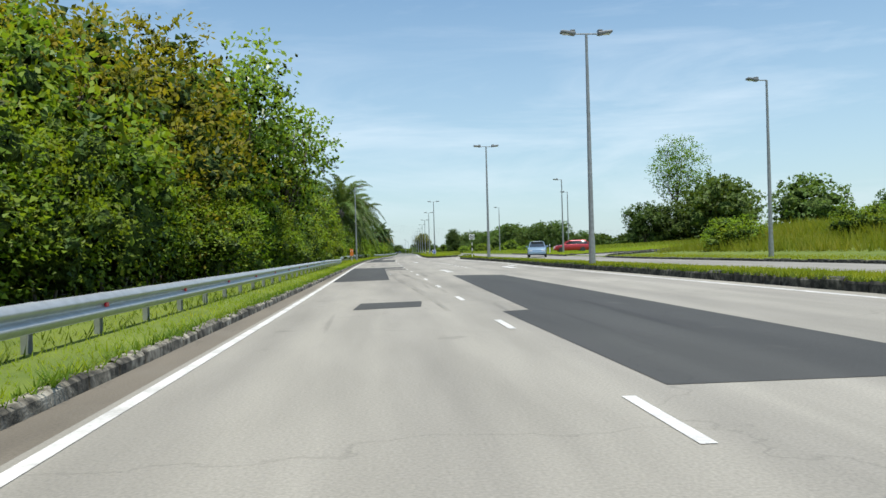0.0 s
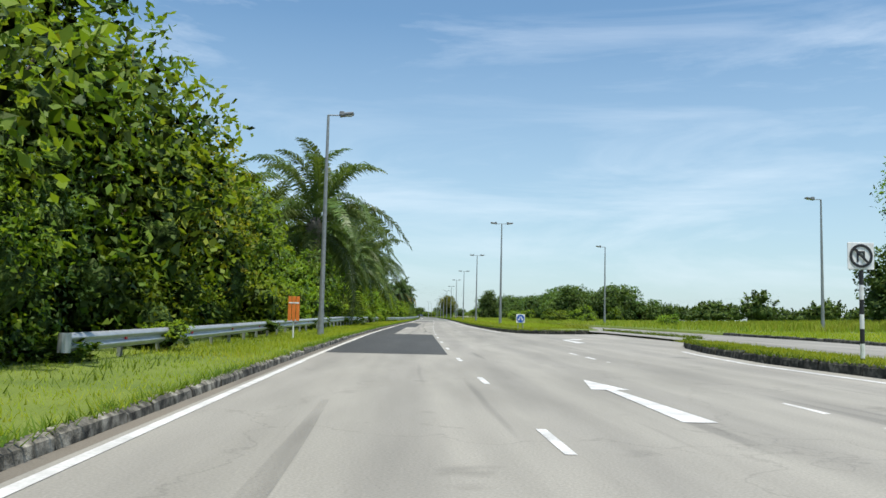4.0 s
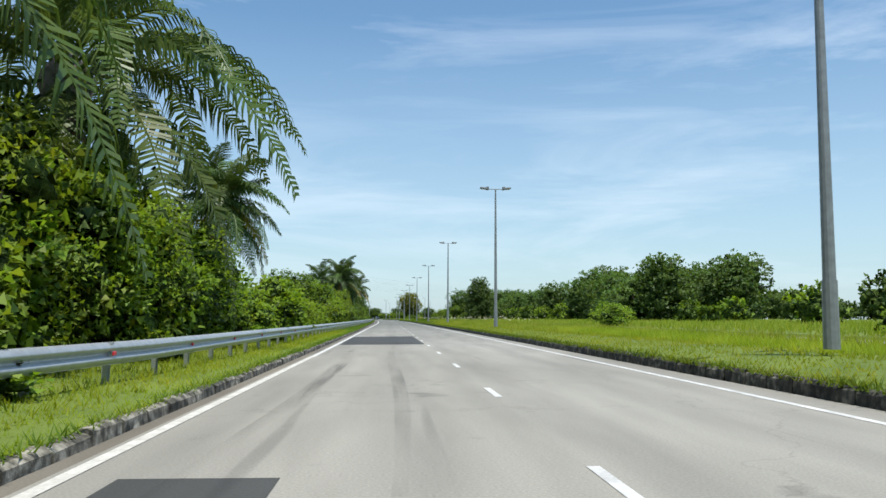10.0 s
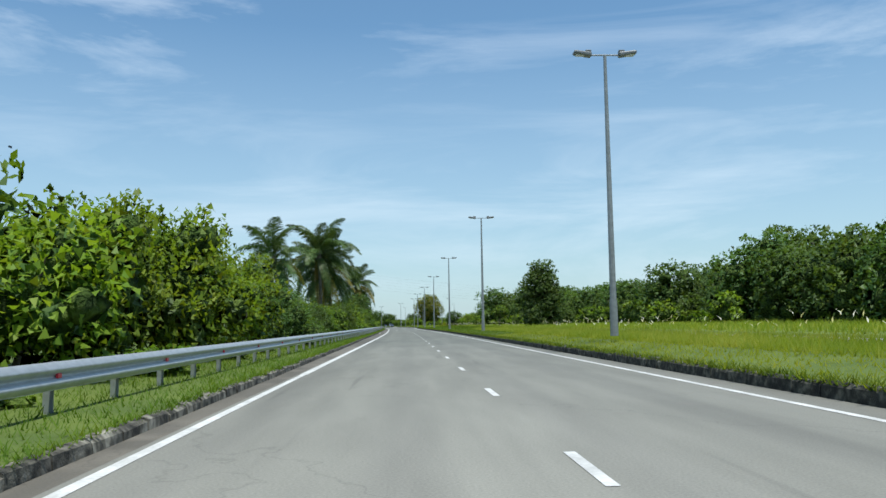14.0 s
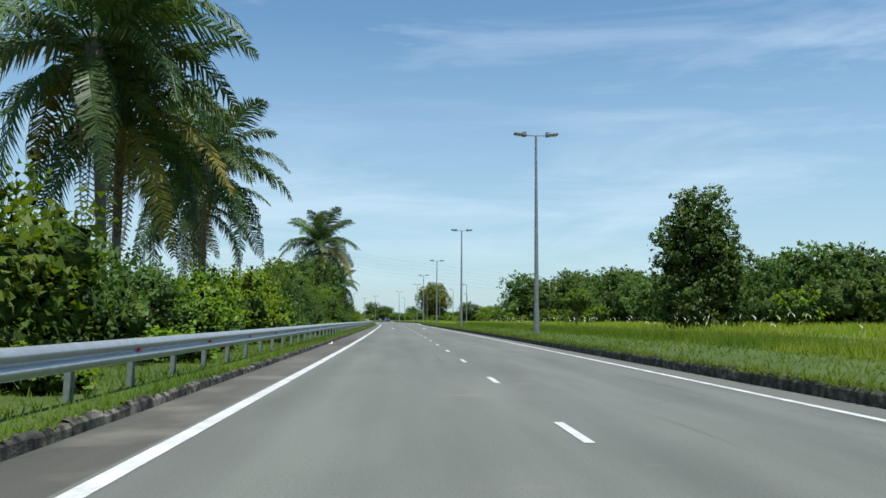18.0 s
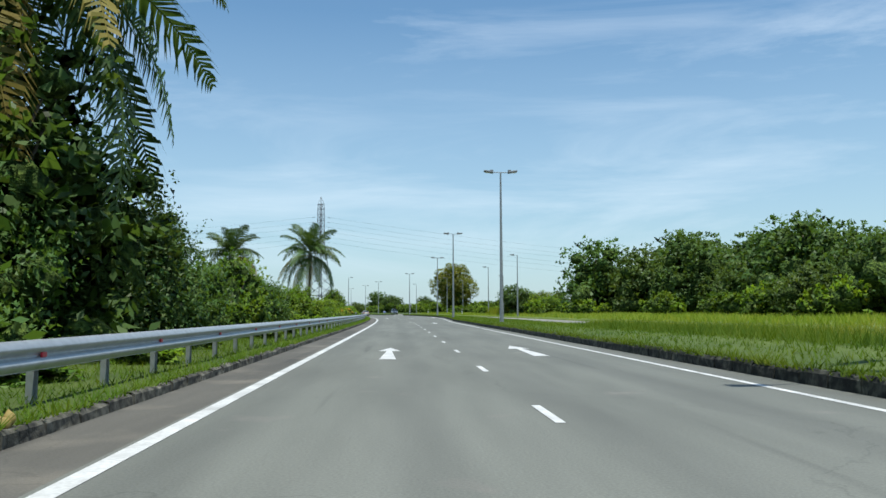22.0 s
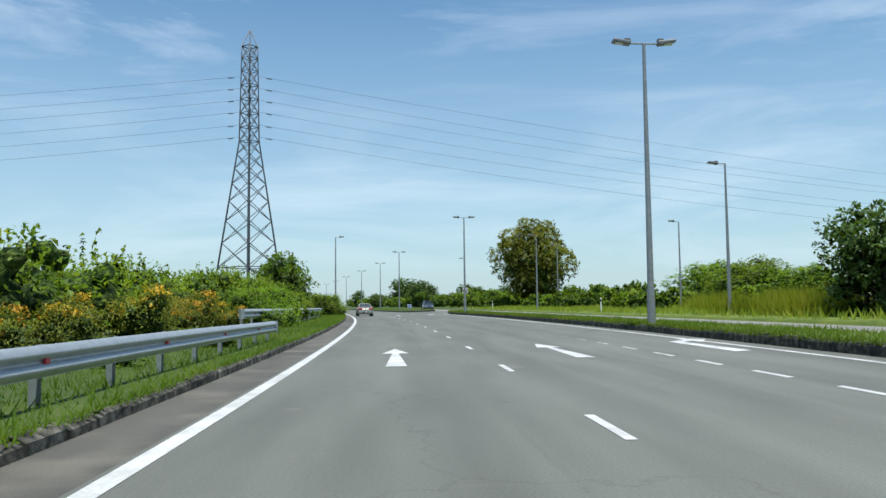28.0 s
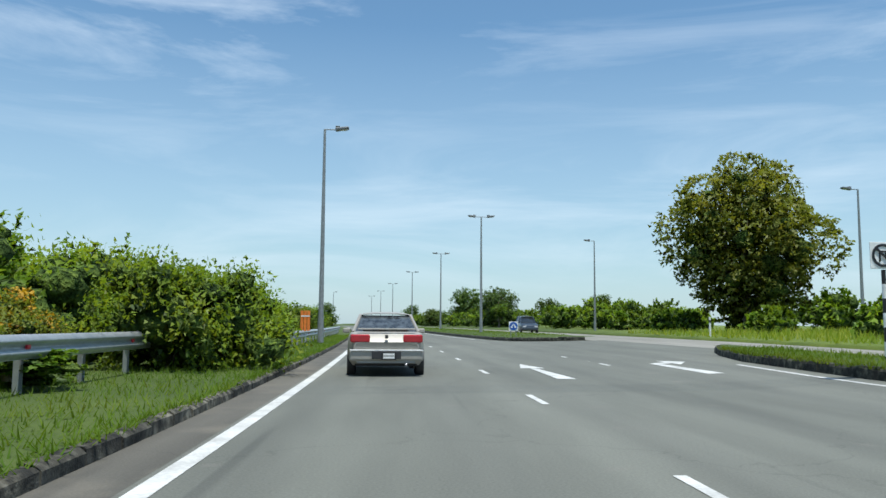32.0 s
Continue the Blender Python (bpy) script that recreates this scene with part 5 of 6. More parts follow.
def tree_proto(name, seed, n, mat, height, radius, trunk, label, leaf=(0.4, 0.22), crown_lo=0.25, lumps_n=16, kind="round", category="tree", tr=0.2, core=0.5, size=0.0, tri=False, per=7, twigs=99, fat=1.0):
    rng = np.random.default_rng(seed)
    root = tagged(empty(name), label, category, "trees")
    zc0, zc1 = height * crown_lo, height
    limbs, lumps = [], []
    tp = [(0, 0, -0.4), (0.08, 0.02, height * 0.2), (-0.1, 0.1, height * 0.45), (0.05, -0.05, height * 0.75)]
    limbs.append((tp, [tr, tr * 0.85, tr * 0.6, tr * 0.25]))
    for k in range(lumps_n):
        f = (k + 0.5) / lumps_n
        zz = zc0 + (zc1 - zc0) * f
        if kind == "column":
            prof = radius * math.sqrt(1 - max(0, (f - 0.5) / 0.62) ** 2) * (0.92 + 0.1 * math.sin(math.pi * f))
        elif kind == "umbrella":
            prof = radius * (0.55 + 0.6 * f) * (1 if f < 0.75 else 0.75)
        else:
            prof = radius * (0.35 + 0.85 * math.sin(math.pi * (0.12 + 0.78 * f)))
        a = k * 2.399 + rng.uniform(-0.4, 0.4)
        r = prof * rng.uniform(0.35, 0.75)
        c = (r * math.cos(a), r * math.sin(a), zz - radius * 0.22)
        sz = prof * rng.uniform(0.34, 0.56) * fat
        lumps.append((c, (sz, sz, sz * rng.uniform(0.65, 0.9))))
        b = rng.uniform(0.3, 0.6)
        start = (0.05, 0.05, max(height * 0.15, c[2] * b))
        midp = tuple((np.array(start) + np.array(c)) / 2 + rng.normal(size=3) * 0.2)
        limbs.append(([start, midp, c], [tr * 0.35, tr * 0.22, 0.03]))
    zk = (height - 0.1 * radius) / max(c[2] + r[2] for c, r in lumps)
    lumps = [((c[0], c[1], c[2] * zk), r) for c, r in lumps]
    part("trunk", tubes_mesh("trunk", limbs[:1], 8), M["bark"], root)
    part("branchwork", tubes_mesh("branchwork", limbs[1:1 + twigs], 4), M["bark"], root)
    C, D = sprays(lumps, n, rng, 0.72, 0.35, per, size or radius * 0.07)
    if core:
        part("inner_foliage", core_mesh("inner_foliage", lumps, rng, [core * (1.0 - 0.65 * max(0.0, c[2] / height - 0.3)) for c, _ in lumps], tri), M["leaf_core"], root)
        if not tri:
            # inner leaves get the darker green as shade within the crown
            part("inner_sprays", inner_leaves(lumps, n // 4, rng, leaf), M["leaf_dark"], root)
    part("crown", leaf_mesh("crown", C, D, leaf[0], leaf[1], rng, simple=tri), M[mat], root)
    return root


def frond_mesh(name, ln, n, leaflet, rise, sag, rng, vee=0.5, hang=0.5, blade=0.02):
    """A feather leaf along +y from the origin: arched rib and two rows of hanging leaflets."""
    u = np.linspace(0, 1, 12)
    P = np.stack([0 * u, ln * (u - 0.12 * u ** 3), ln * (rise * u - sag * u ** 2.2)], 1)
    Vr, Qr = tube(P, np.linspace(0.045, 0.008, 12), 4, False)
    uu = np.linspace(0.14, 0.995, n)
    B = np.stack([np.interp(uu, u, P[:, k]) for k in range(3)], 1)
    T = unit(np.gradient(B, axis=0))
    Vs, Qs, o = [Vr], [Qr], len(Vr)
    size = leaflet * np.sin(np.pi * np.clip(0.12 + 0.86 * uu, 0, 1)) ** 0.6
    for sd in (-1, 1):
        side = np.array([sd, 0, 0]) + 0 * T
        j = rng.normal(size=(n, 3)) * 0.12
        d1 = unit(side * 0.9 + T * 0.6 + np.array([0, 0, vee * 0.3]) + j)
        L1 = size[:, None] * rng.uniform(0.85, 1.1, (n, 1))
        mid = B + d1 * L1 * 0.5
        tip = mid + unit(d1 + np.array([0, 0, -hang * 1.6]) + j * 0.5) * L1 * 0.55
        wv = T * blade * (1 + 0.5 * leaflet)
        V = np.stack([B - wv, B + wv, mid + wv * 1.2, mid - wv * 1.2, tip], 1).reshape(-1, 3)
        k = np.arange(n) * 5 + o
        Qs.append(np.stack([k, k + 1, k + 2, k + 3], 1))
        Qs.append(np.stack([k + 3, k + 2, k + 4, k + 4], 1))
        Vs.append(V)
        o += len(V)
    V, Q = np.concatenate(Vs), np.concatenate(Qs)
    me = bpy.data.meshes.new(name)
    me.from_pydata(V.tolist(), [], [tuple(dict.fromkeys(q)) for q in Q.tolist()])
    return me


_rg = np.random.default_rng(5)
COCO = [frond_mesh("coconut_frond", 4.8, 62, 1.15, r, g, _rg, 0.2, h, 0.02) for r, g, h in ((0.6, 0.5, 0.5), (0.5, 0.78, 0.95), (0.15, 0.8, 1.5))]
for q in COCO:
    q.materials.append(M["frond"])
OLD = frond_mesh("coconut_frond", 4.5, 50, 1.1, 0.05, 0.75, _rg, 0.1, 1.6, 0.025)
OLD.materials.append(M["frond_old"])
OIL = [frond_mesh("oil_palm_frond", 5.8, 68, 1.0, r, g, _rg, 0.6, h, 0.021) for r, g, h in ((1.0, 0.8, 0.8), (0.7, 1.0, 1.2), (0.25, 0.9, 1.6))]
for q in OIL:
    q.materials.append(M["frond_oil"])
DRY = frond_mesh("dry_frond", 3.6, 30, 0.6, -0.6, 0.6, _rg, 0.1, 1.4, 0.018)
DRY.materials.append(M["frond_dry"])


def palm(name, seed, trunk_h, lean, fronds, kinds, label, bark, scale=1.0, girth=0.15, dry=2, old=False):
    """Palm with a leaning ringed trunk and single fronds round its head."""
    rng = np.random.default_rng(seed)
    root = tagged(empty(name), label, "palm tree", "palms")
    u = np.linspace(0, 1, 14)
    ang = rng.uniform(0, 6.28)
    P = np.stack([lean * math.cos(ang) * u ** 2, lean * math.sin(ang) * u ** 2, -0.3 + (trunk_h + 0.3) * u], 1)
    R = girth * (1.35 - 0.5 * np.minimum(1, u * 3)) * (1 + 0.07 * (np.arange(14) % 2))
    part("trunk", tubes_mesh("trunk", [(P, R)], 9), M[bark], root)
    top = P[-1]
    part("crown_shaft", tubes_mesh("crown_shaft", [([top - [0, 0, 0.4], top, top + [0, 0, 0.5]], [girth * 1.3, girth * 1.7, girth * 0.6])], 8), M[bark], root)
    for k in range(fronds):
        f = k / (fronds - 1)
        me = OLD if old and k in (fronds - 4, fronds - 9) else kinds[0 if f < 0.3 else 1 if f < 0.7 else 2]
        ob = part("frond", me, None, root)
        tilt = np.interp(f, [0, 0.3, 0.7, 1], [50, 22, 2, -24] if old else [46, 16, -8, -46]) + rng.uniform(-8, 8)
        ob.matrix_basis = Matrix.Translation(top + [0, 0, 0.25 - 0.4 * f]) @ Matrix.Rotation(k * 2.3999 + rng.uniform(-0.25, 0.25), 4, "Z") @ \
            Matrix.Rotation(radians(tilt), 4, "X") @ Matrix.Rotation(rng.uniform(-0.4, 0.4), 4, "Y") @ Matrix.Scale(scale * rng.uniform(0.85, 1.08), 4)
    for k in range(dry):
        ob = part("dry_frond", DRY, None, root, "brown dry hanging frond")
        ob.matrix_basis = Matrix.Translation(top - [0, 0, 0.15]) @ Matrix.Rotation(rng.uniform(0, 6.28), 4, "Z") @ Matrix.Rotation(radians(-35), 4, "X") @ Matrix.Scale(scale * 0.9, 4)
    return root


PLACED = set()


def first_or_copy(pool, k, m):
    """Put the prototype itself at its first place, copies at the next."""
    ob = pool[k % len(pool)]
    if ob not in PLACED:
        PLACED.add(ob)
        ob.matrix_basis = m
        return ob
    c = copy_thing(ob, m)
    return c


rnd = random.Random(11)
HEDGE_S = [-20, 0, 58, 66, 80, 100, 112, 118, 126, 140, 152, 160, 168, 186, 200, 206, 213, 240, 250, 262, 270, 290, 310, 330, 350, 358, 370, 380, 395, 408, 416, 436, 450, 460, 474, 500, 540, 552, 575, 590, 605, 900]
HEDGE_H = [5, 5, 5, 4.4, 4.4, 4.4, 4.2, 3.8, 3.6, 2.8, 3.2, 3.8, 4.4, 5.4, 5.0, 3.7, 2.6, 2.6, 3.5, 4.2, 3.8, 3.7, 3.3, 2.9, 2.7, 3.2, 4.4, 5.0, 5.2, 5.0, 3.0, 2.5, 1.7, 2.0, 2.0, 2.2, 3.2, 3.4, 3.4, 3.2, 2.4, 3.2]
hedge_h = lambda s: float(np.interp(s, HEDGE_S, HEDGE_H))

near = {}
for hgt, rx, n in ((2.2, 1.9, 2500), (3.2, 2.1, 3100), (4.6, 2.4, 3900)):
    q = int(hgt * 10)
    near[hgt] = [shrub_proto(200 + q, hgt, rx, n, "leaf", (0.2, 0.09), "dense mid-green roadside shrub behind the rail"),
                 shrub_proto(201 + q, hgt, rx, n, "leaf_bright", (0.22, 0.1), "yellow-green broad-leaved roadside shrub"),
                 shrub_proto(202 + q, hgt, rx, n, "leaf_dark", (0.22, 0.075), "dense dark narrow-leaved roadside shrub"),
                 shrub_proto(203 + q, hgt, rx, n, "leaf_bright", (0.24, 0.11), "sunlit leafy thicket of young saplings")]
flower = [shrub_proto(26, 2.4, 2.0, 3300, "leaf_pale", (0.22, 0.075), "feathery olive shrub with orange-yellow blossom", 650),
          shrub_proto(27, 2.4, 2.1, 3300, "leaf_bright", (0.22, 0.075), "feathery yellow-green roadside shrub"),
          shrub_proto(28, 2.2, 2.0, 3200, "leaf", (0.22, 0.1), "mixed green roadside shrub")]

back_places = []
s = -14.0
while s < 640:
    hh = hedge_h(s)
    back = -0.9 if (87 < s < 177 or 519 < s < 578) else 0.0
    h = hh * rnd.uniform(0.6, 1.04)
    cls = min(near, key=lambda v: abs(v - h))
    pool = near[cls] if s < 450 or h > 3.6 else flower
    sc = h / cls
    bloom = pool is flower and 495 < s < 590 and rnd.random() < 0.5
    pick = 0 if bloom else rnd.choice((1, 3)) if 105 < s < 275 and rnd.random() < 0.75 else rnd.choice((0, 2)) if 290 < s < 450 and rnd.random() < 0.75 else rnd.randrange(len(pool))
    if s < 62 and pick in (0, 2):
        pick += 1
    first_or_copy(pool, pick, place(s + rnd.uniform(-0.6, 0.6), -4.3 + back + rnd.uniform(-0.7, 0.3), 0.1, rnd.uniform(0, 360)) @ Matrix.Diagonal((min(sc, 1.15) * rnd.uniform(0.86, 1.12), min(sc, 1.15) * rnd.uniform(0.86, 1.12), sc, 1)))
    for row in ((0, 1) if len(back_places) % 3 == 0 else (0,)):
        back_places.append((s + rnd.uniform(-1, 1) + row * 1.7, -6.8 - row * 2.6 + back + rnd.uniform(-0.5, 0.5), 0.1, hh * rnd.uniform(0.88, 1.12) * (1.0 - 0.05 * row), rnd.uniform(1.9, 2.5)))
    s += 4.0
thicket("thicket", "deep green thicket behind the roadside shrubs", [q for q in back_places if q[0] < 450][::2], "leaf", (0.17, 0.085), 900, 3, 0.35)
thicket("thicket", "sunlit yellow-green thicket behind the roadside shrubs", [q for q in back_places if q[0] < 450][1::2], "leaf_bright", (0.17, 0.085), 900, 4, 0.35)
back_places += [(rnd.uniform(538, 606), rnd.uniform(-9.5, -5.4), 0.1, rnd.uniform(2.6, 3.6), rnd.uniform(1.7, 2.3)) for q in range(44)]
thicket("thicket", "olive green thicket behind the flowering shrubs", [q for q in back_places if q[0] >= 450], "leaf_bright", (0.17, 0.08), 900, 5, 0.12)

# tall bushes that close the foot of the overhanging tree
for s, l, sc, turn in ((48.5, -4.5, 0.95, 40), (52, -4.4, 1.05, 150), (55.5, -4.7, 1.0, 260)):
    first_or_copy(near[4.6], 3, place(s, l, 0.1, turn, sc))

# low creepers and seedlings in front of the hedge
creeper = [shrub_proto(91, 0.95, 0.85, 700, "leaf_bright", (0.18, 0.1), "low creeper spreading at the foot of the hedge"),
           shrub_proto(92, 0.8, 0.8, 700, "leaf", (0.17, 0.09), "low green seedlings at the foot of the hedge")]
s = 80.0
while s < 590:
    m = place(s, -2.75 + rnd.uniform(-0.3, 0.3) - (0.9 if (519 < s < 578 or 87 < s < 177) else 0), 0.05, rnd.uniform(0, 360)) @ Matrix.Diagonal((rnd.uniform(0.8, 1.2), rnd.uniform(0.8, 1.3), rnd.uniform(0.6, 1.2), 1))
    first_or_copy(creeper, rnd.randrange(2), m)
    s += rnd.uniform(4.0, 9.0)

# blossoming shrubs that have grown over the end of the set-back rail
for s, l, sc in ((563, -5.4, 1.1), (568.5, -5.0, 1.05), (571.5, -4.6, 1.1), (574.6, -2.9, 1.05), (575.9, -2.2, 1.05), (577.2, -2.0, 0.95), (579.0, -2.7, 0.95), (581.8, -3.0, 0.9), (585, -3.3, 0.9)):
    first_or_copy(flower, rnd.randrange(2), place(s, l, 0.1, rnd.uniform(0, 360), sc))

# shrubs that hang over the start of the set-back rail
for s, l, sc in ((522.5, -3.9, 0.75), (526, -4.0, 0.85), (530, -3.9, 0.9), (534.5, -4.0, 0.95), (539, -4.1, 0.95)):
    first_or_copy(flower, rnd.randrange(2), place(s, l, 0.1, rnd.uniform(0, 360), sc))

# low bushes that close the view under the second set-back rail
for q in range(17):
    first_or_copy(flower, rnd.randrange(3), place(528 + 2.5 * q, -4.55 + rnd.uniform(-0.25, 0.25), 0.1, rnd.uniform(0, 360), rnd.uniform(0.5, 0.66)))

# broad-leaved sunlit bushes that bulge through the gap between the two rails
broad = [shrub_proto(301, 3.6, 1.9, 3800, "leaf_bright", (0.31, 0.16), "broad-leaved yellow-green bush bulging between two rails"),
         shrub_proto(302, 2.4, 1.6, 2400, "leaf_bright", (0.36, 0.2), "large-leaved bright green bush beside the guardrail")]
for s, l, sc, kd in ((170.5, -4.2, 1.0, 1), (173.6, -4.5, 1.05, 0), (175.6, -3.6, 0.8, 1), (178.4, -4.3, 1.0, 0), (181.6, -4.1, 0.95, 1), (185, -4.1, 0.95, 0), (189.5, -4.0, 1.0, 1), (194, -4.2, 0.9, 0), (166.5, -4.6, 0.95, 0), (162, -4.6, 0.9, 1),
                     (180.5, -5.6, 1.35, 0), (185.5, -5.6, 1.45, 0), (190.5, -5.5, 1.4, 0), (196, -5.5, 1.35, 0), (201, -5.4, 1.4, 0), (156.5, -5.0, 1.05, 0), (159.5, -5.6, 1.15, 0), (120.5, -5.2, 1.0, 0), (124.5, -5.4, 1.05, 0)):
    first_or_copy(broad, kd, place(s, l, 0.1, rnd.uniform(0, 360), sc))

# creepers climbing over the two set-back rails
for a, b2, lr in ((92, 173, -2.95), (523, 572, -3.1)):
    s = a
    while s < b2:
        first_or_copy(creeper, rnd.randrange(2), place(s, lr - rnd.uniform(0.0, 0.25), rnd.uniform(0.2, 0.5), rnd.uniform(0, 360)) @ Matrix.Diagonal((0.75, 1.1, rnd.uniform(0.6, 0.95), 1)))
        s += rnd.uniform(5, 13)

# roadside forest at the start
forest = [tree_proto("tree", 31, 7800, "leaf_gold", 12.5, 4.0, 0.3, "tall broad-leaved tree at the edge of the road", (0.3, 0.15), 0.12, 26, core=0.36, fat=1.3, size=0.24),
          tree_proto("tree", 32, 7800, "leaf", 11.0, 3.6, 0.3, "dark leafy roadside tree hung with creepers", (0.28, 0.14), 0.08, 26, core=0.36, fat=1.3, size=0.22),
          tree_proto("tree", 33, 7800, "leaf_bright", 10.0, 3.6, 0.3, "yellow-green large-leaved roadside tree", (0.3, 0.17), 0.1, 22, core=0.36, fat=1.3, size=0.24)]
FOREST_A = ((6, -6.4, 0.7, 0), (12, -6.0, 0.8, 2), (17, -6.6, 0.75, 0), (23, -6.4, 0.82, 2), (28.5, -6.8, 0.95, 0), (9, -11, 1.0, 0), (20, -11.5, 1.15, 0), (30, -11, 1.3, 0),
            (35, -7.2, 1.15, 0), (41, -7.4, 1.15, 0), (47, -7.4, 1.2, 2), (53, -7.4, 1.15, 0), (54, -12, 1.3, 0))
FOREST_B = ((65, -8.4, 0.8, 1), (72, -8.4, 0.9, 0), (79.5, -7.0, 0.95, 0), (86, -7.6, 1.15, 2), (92, -7.4, 1.15, 1), (98, -7.0, 1.22, 2), (104, -7.2, 0.98, 0), (110, -6.8, 1.0, 2), (115, -7.4, 0.86, 1),
            (78, -13, 0.9, 1), (93, -13, 1.0, 0), (-6, -8, 1.2, 1), (40, -14, 1.4, 0))
for s, l, sc, kd in FOREST_A + FOREST_B:
    first_or_copy(forest, kd, place(s, l, 0.1, rnd.uniform(0, 360), sc))
overhang = [tree_proto("tree", 36, 6400, "leaf_big", 10.0, 3.2, 0.35, "tall tree with large lobed leaves leaning over the verge", (0.27, 0.15), 0.4, 30, "umbrella", core=0, tr=0.2, size=0.3, per=7, fat=1.2)]
for s, l, sc, kd in ((54, -3.7, 1.0, 0), (45, -5.4, 1.15, 0)):
    first_or_copy(overhang, kd, place(s, l, 0.1, rnd.uniform(0, 360), sc))
covered = [tree_proto("tree", 34, 4200, "leaf_dark", 7.6, 2.7, 0.22, "tree wrapped in dark climbing vines", (0.26, 0.13), 0.02, 28, "column", core=0.55),
           tree_proto("tree", 35, 3600, "leaf", 5.6, 2.3, 0.18, "bushy young roadside tree", (0.27, 0.1), 0.1, 22, core=0.5)]
for s, l, sc, kd in ((404, -5.6, 1.0, 0), (399, -5.4, 0.95, 0), (408, -6.5, 0.85, 0), (393, -6, 0.95, 0), (386, -6.4, 0.8, 0), (380, -7, 1.05, 1), (256, -8.5, 1.0, 1), (262, -7, 1.0, 1), (248, -6.2, 0.85, 1),
                     (565.0, -6.3, 1.0, 1), (567.4, -6.6, 1.08, 1), (376, -6.4, 0.9, 1), (472, -8, 0.66, 1), (474.5, -9.5, 0.62, 1), (270, -7, 0.8, 1), (318, -9, 0.7, 1)):
    first_or_copy(covered, kd, place(s, l, 0.1, rnd.uniform(0, 360), sc))
for s, l, sc, turn in ((122, -6.0, 0.85, 30), (127, -5.8, 0.95, 140), (131.8, -5.6, 0.98, 250)):
    first_or_copy(covered, 1, place(s, l, 0.1, turn, sc))

# oil palms
oil = [palm("oil_palm", 41 + q, 4.6 + 1.0 * q, 0.2, 40, OIL, "thick oil palm with a dense head of long fronds", "palm_bark", 1.0, 0.36, 4) for q in range(2)]
for q, (s, l, sc) in enumerate(((124, -9.5, 0.95), (134, -5.8, 1.34), (137, -12, 1.0), (147.3, -8.2, 0.7), (154, -12, 0.85), (163.5, -6.4, 0.74), (171, -9.4, 0.88), (177.5, -8.6, 1.1),
                               (184, -8.6, 1.1), (190, -8.8, 1.1), (196, -9.6, 1.05), (202, -7.6, 1.08), (209, -10.5, 0.85), (160, -15, 1.1), (180, -15, 1.1), (142, -15, 1.05), (195, -16, 1.0))):
    first_or_copy(oil, q, place(s, l, 0.1, rnd.uniform(0, 360), sc))

# coconut palms
coco = [palm("coconut_palm", 51, 8.3, 0.8, 26, COCO, "slender coconut palm with drooping green fronds", "palm_bark", 1.04, 0.17, 3, True),
        palm("coconut_palm", 52, 7.9, 0.3, 30, COCO, "coconut palm with a full drooping crown", "palm_bark", 1.06, 0.17, 4, True),
        palm("coconut_palm", 53, 7.4, 1.2, 24, COCO, "leaning coconut palm with feathery fronds", "palm_bark", 0.95, 0.16, 3, True)]
for s, l, sc, kd in ((233.4, -9.5, 1.1, 0), (235.5, -10.2, 1.0, 1), (324, -11.0, 1.0, 2), (333, -11, 0.8, 2), (344.3, -7.6, 1.03, 0), (346.6, -8.0, 1.04, 1), (358, -7.7, 1.04, 1), (361, -8.4, 0.95, 2),
                     (405.5, -6.3, 1.1, 1), (494.1, -8.9, 1.06, 1), (490.5, -18.4, 1.0, 1), (430, -16, 0.72, 2), (440, -13, 0.6, 2)):
    first_or_copy(coco, kd, place(s, l, 0.1, rnd.uniform(0, 360), sc))

# dead frond caught on the end of the overgrown rail
for s, l, z, turn, tip in ((176.6, -2.7, 1.25, 120, -28), (177.4, -3.0, 1.0, 200, -20)):
    fallen = tagged(part("fallen_frond", DRY, None), "dry brown palm frond hanging at the end of the rail", "palm frond", "fallen fronds")
    fallen.matrix_basis = place(s, l, z, turn, 0.6) @ Matrix.Rotation(radians(tip), 4, "X")

# far side: single trees
solo = [tree_proto("tree", 61, 16000, "leaf_dark", 11.2, 2.95, 0.3, "dense dark columnar tree beyond the far carriageway", (0.3, 0.18), 0.03, 50, "column", core=0.6, tri=True, size=0.2, fat=1.15),
        tree_proto("tree", 62, 30000, "leaf_pale", 15.2, 5.1, 0.5, "large spreading tree with a golden-green rounded crown", (0.36, 0.22), 0.2, 30, tr=0.42, core=0.36, tri=True, size=0.24, fat=1.12),
        tree_proto("tree", 63, 4600, "leaf_dark", 6.0, 2.5, 0.2, "small round dark tree beside the far road", (0.24, 0.14), 0.15, 18, core=0.6),
        tree_proto("tree", 64, 5600, "leaf", 21.0, 4.9, 0.28, "tall thin see-through tree with sparse leaves", (0.4, 0.2), 0.45, 26, core=0, size=0.5),
        tree_proto("tree", 65, 4200, "leaf", 8.2, 3.3, 0.25, "umbrella-crowned tree with a bare forked trunk", (0.3, 0.16), 0.5, 14, "umbrella", core=0.5)]
for kd, s, l, sc in ((0, 378, 25.4, 1.02), (1, 624, 33, 1.02), (2, 529, 25.2, 1.0), (4, 404.4, 21.9, 0.55), (3, 161, 58.5, 1.02), (4, 657, 30.3, 1.02), (2, 151, 49, 1.4), (2, 700, 26, 1.3), (4, 690, 24, 0.95)):
    first_or_copy(solo, kd, place(s, l, float(field_z(s, l)) - 0.1, rnd.uniform(0, 360), sc))

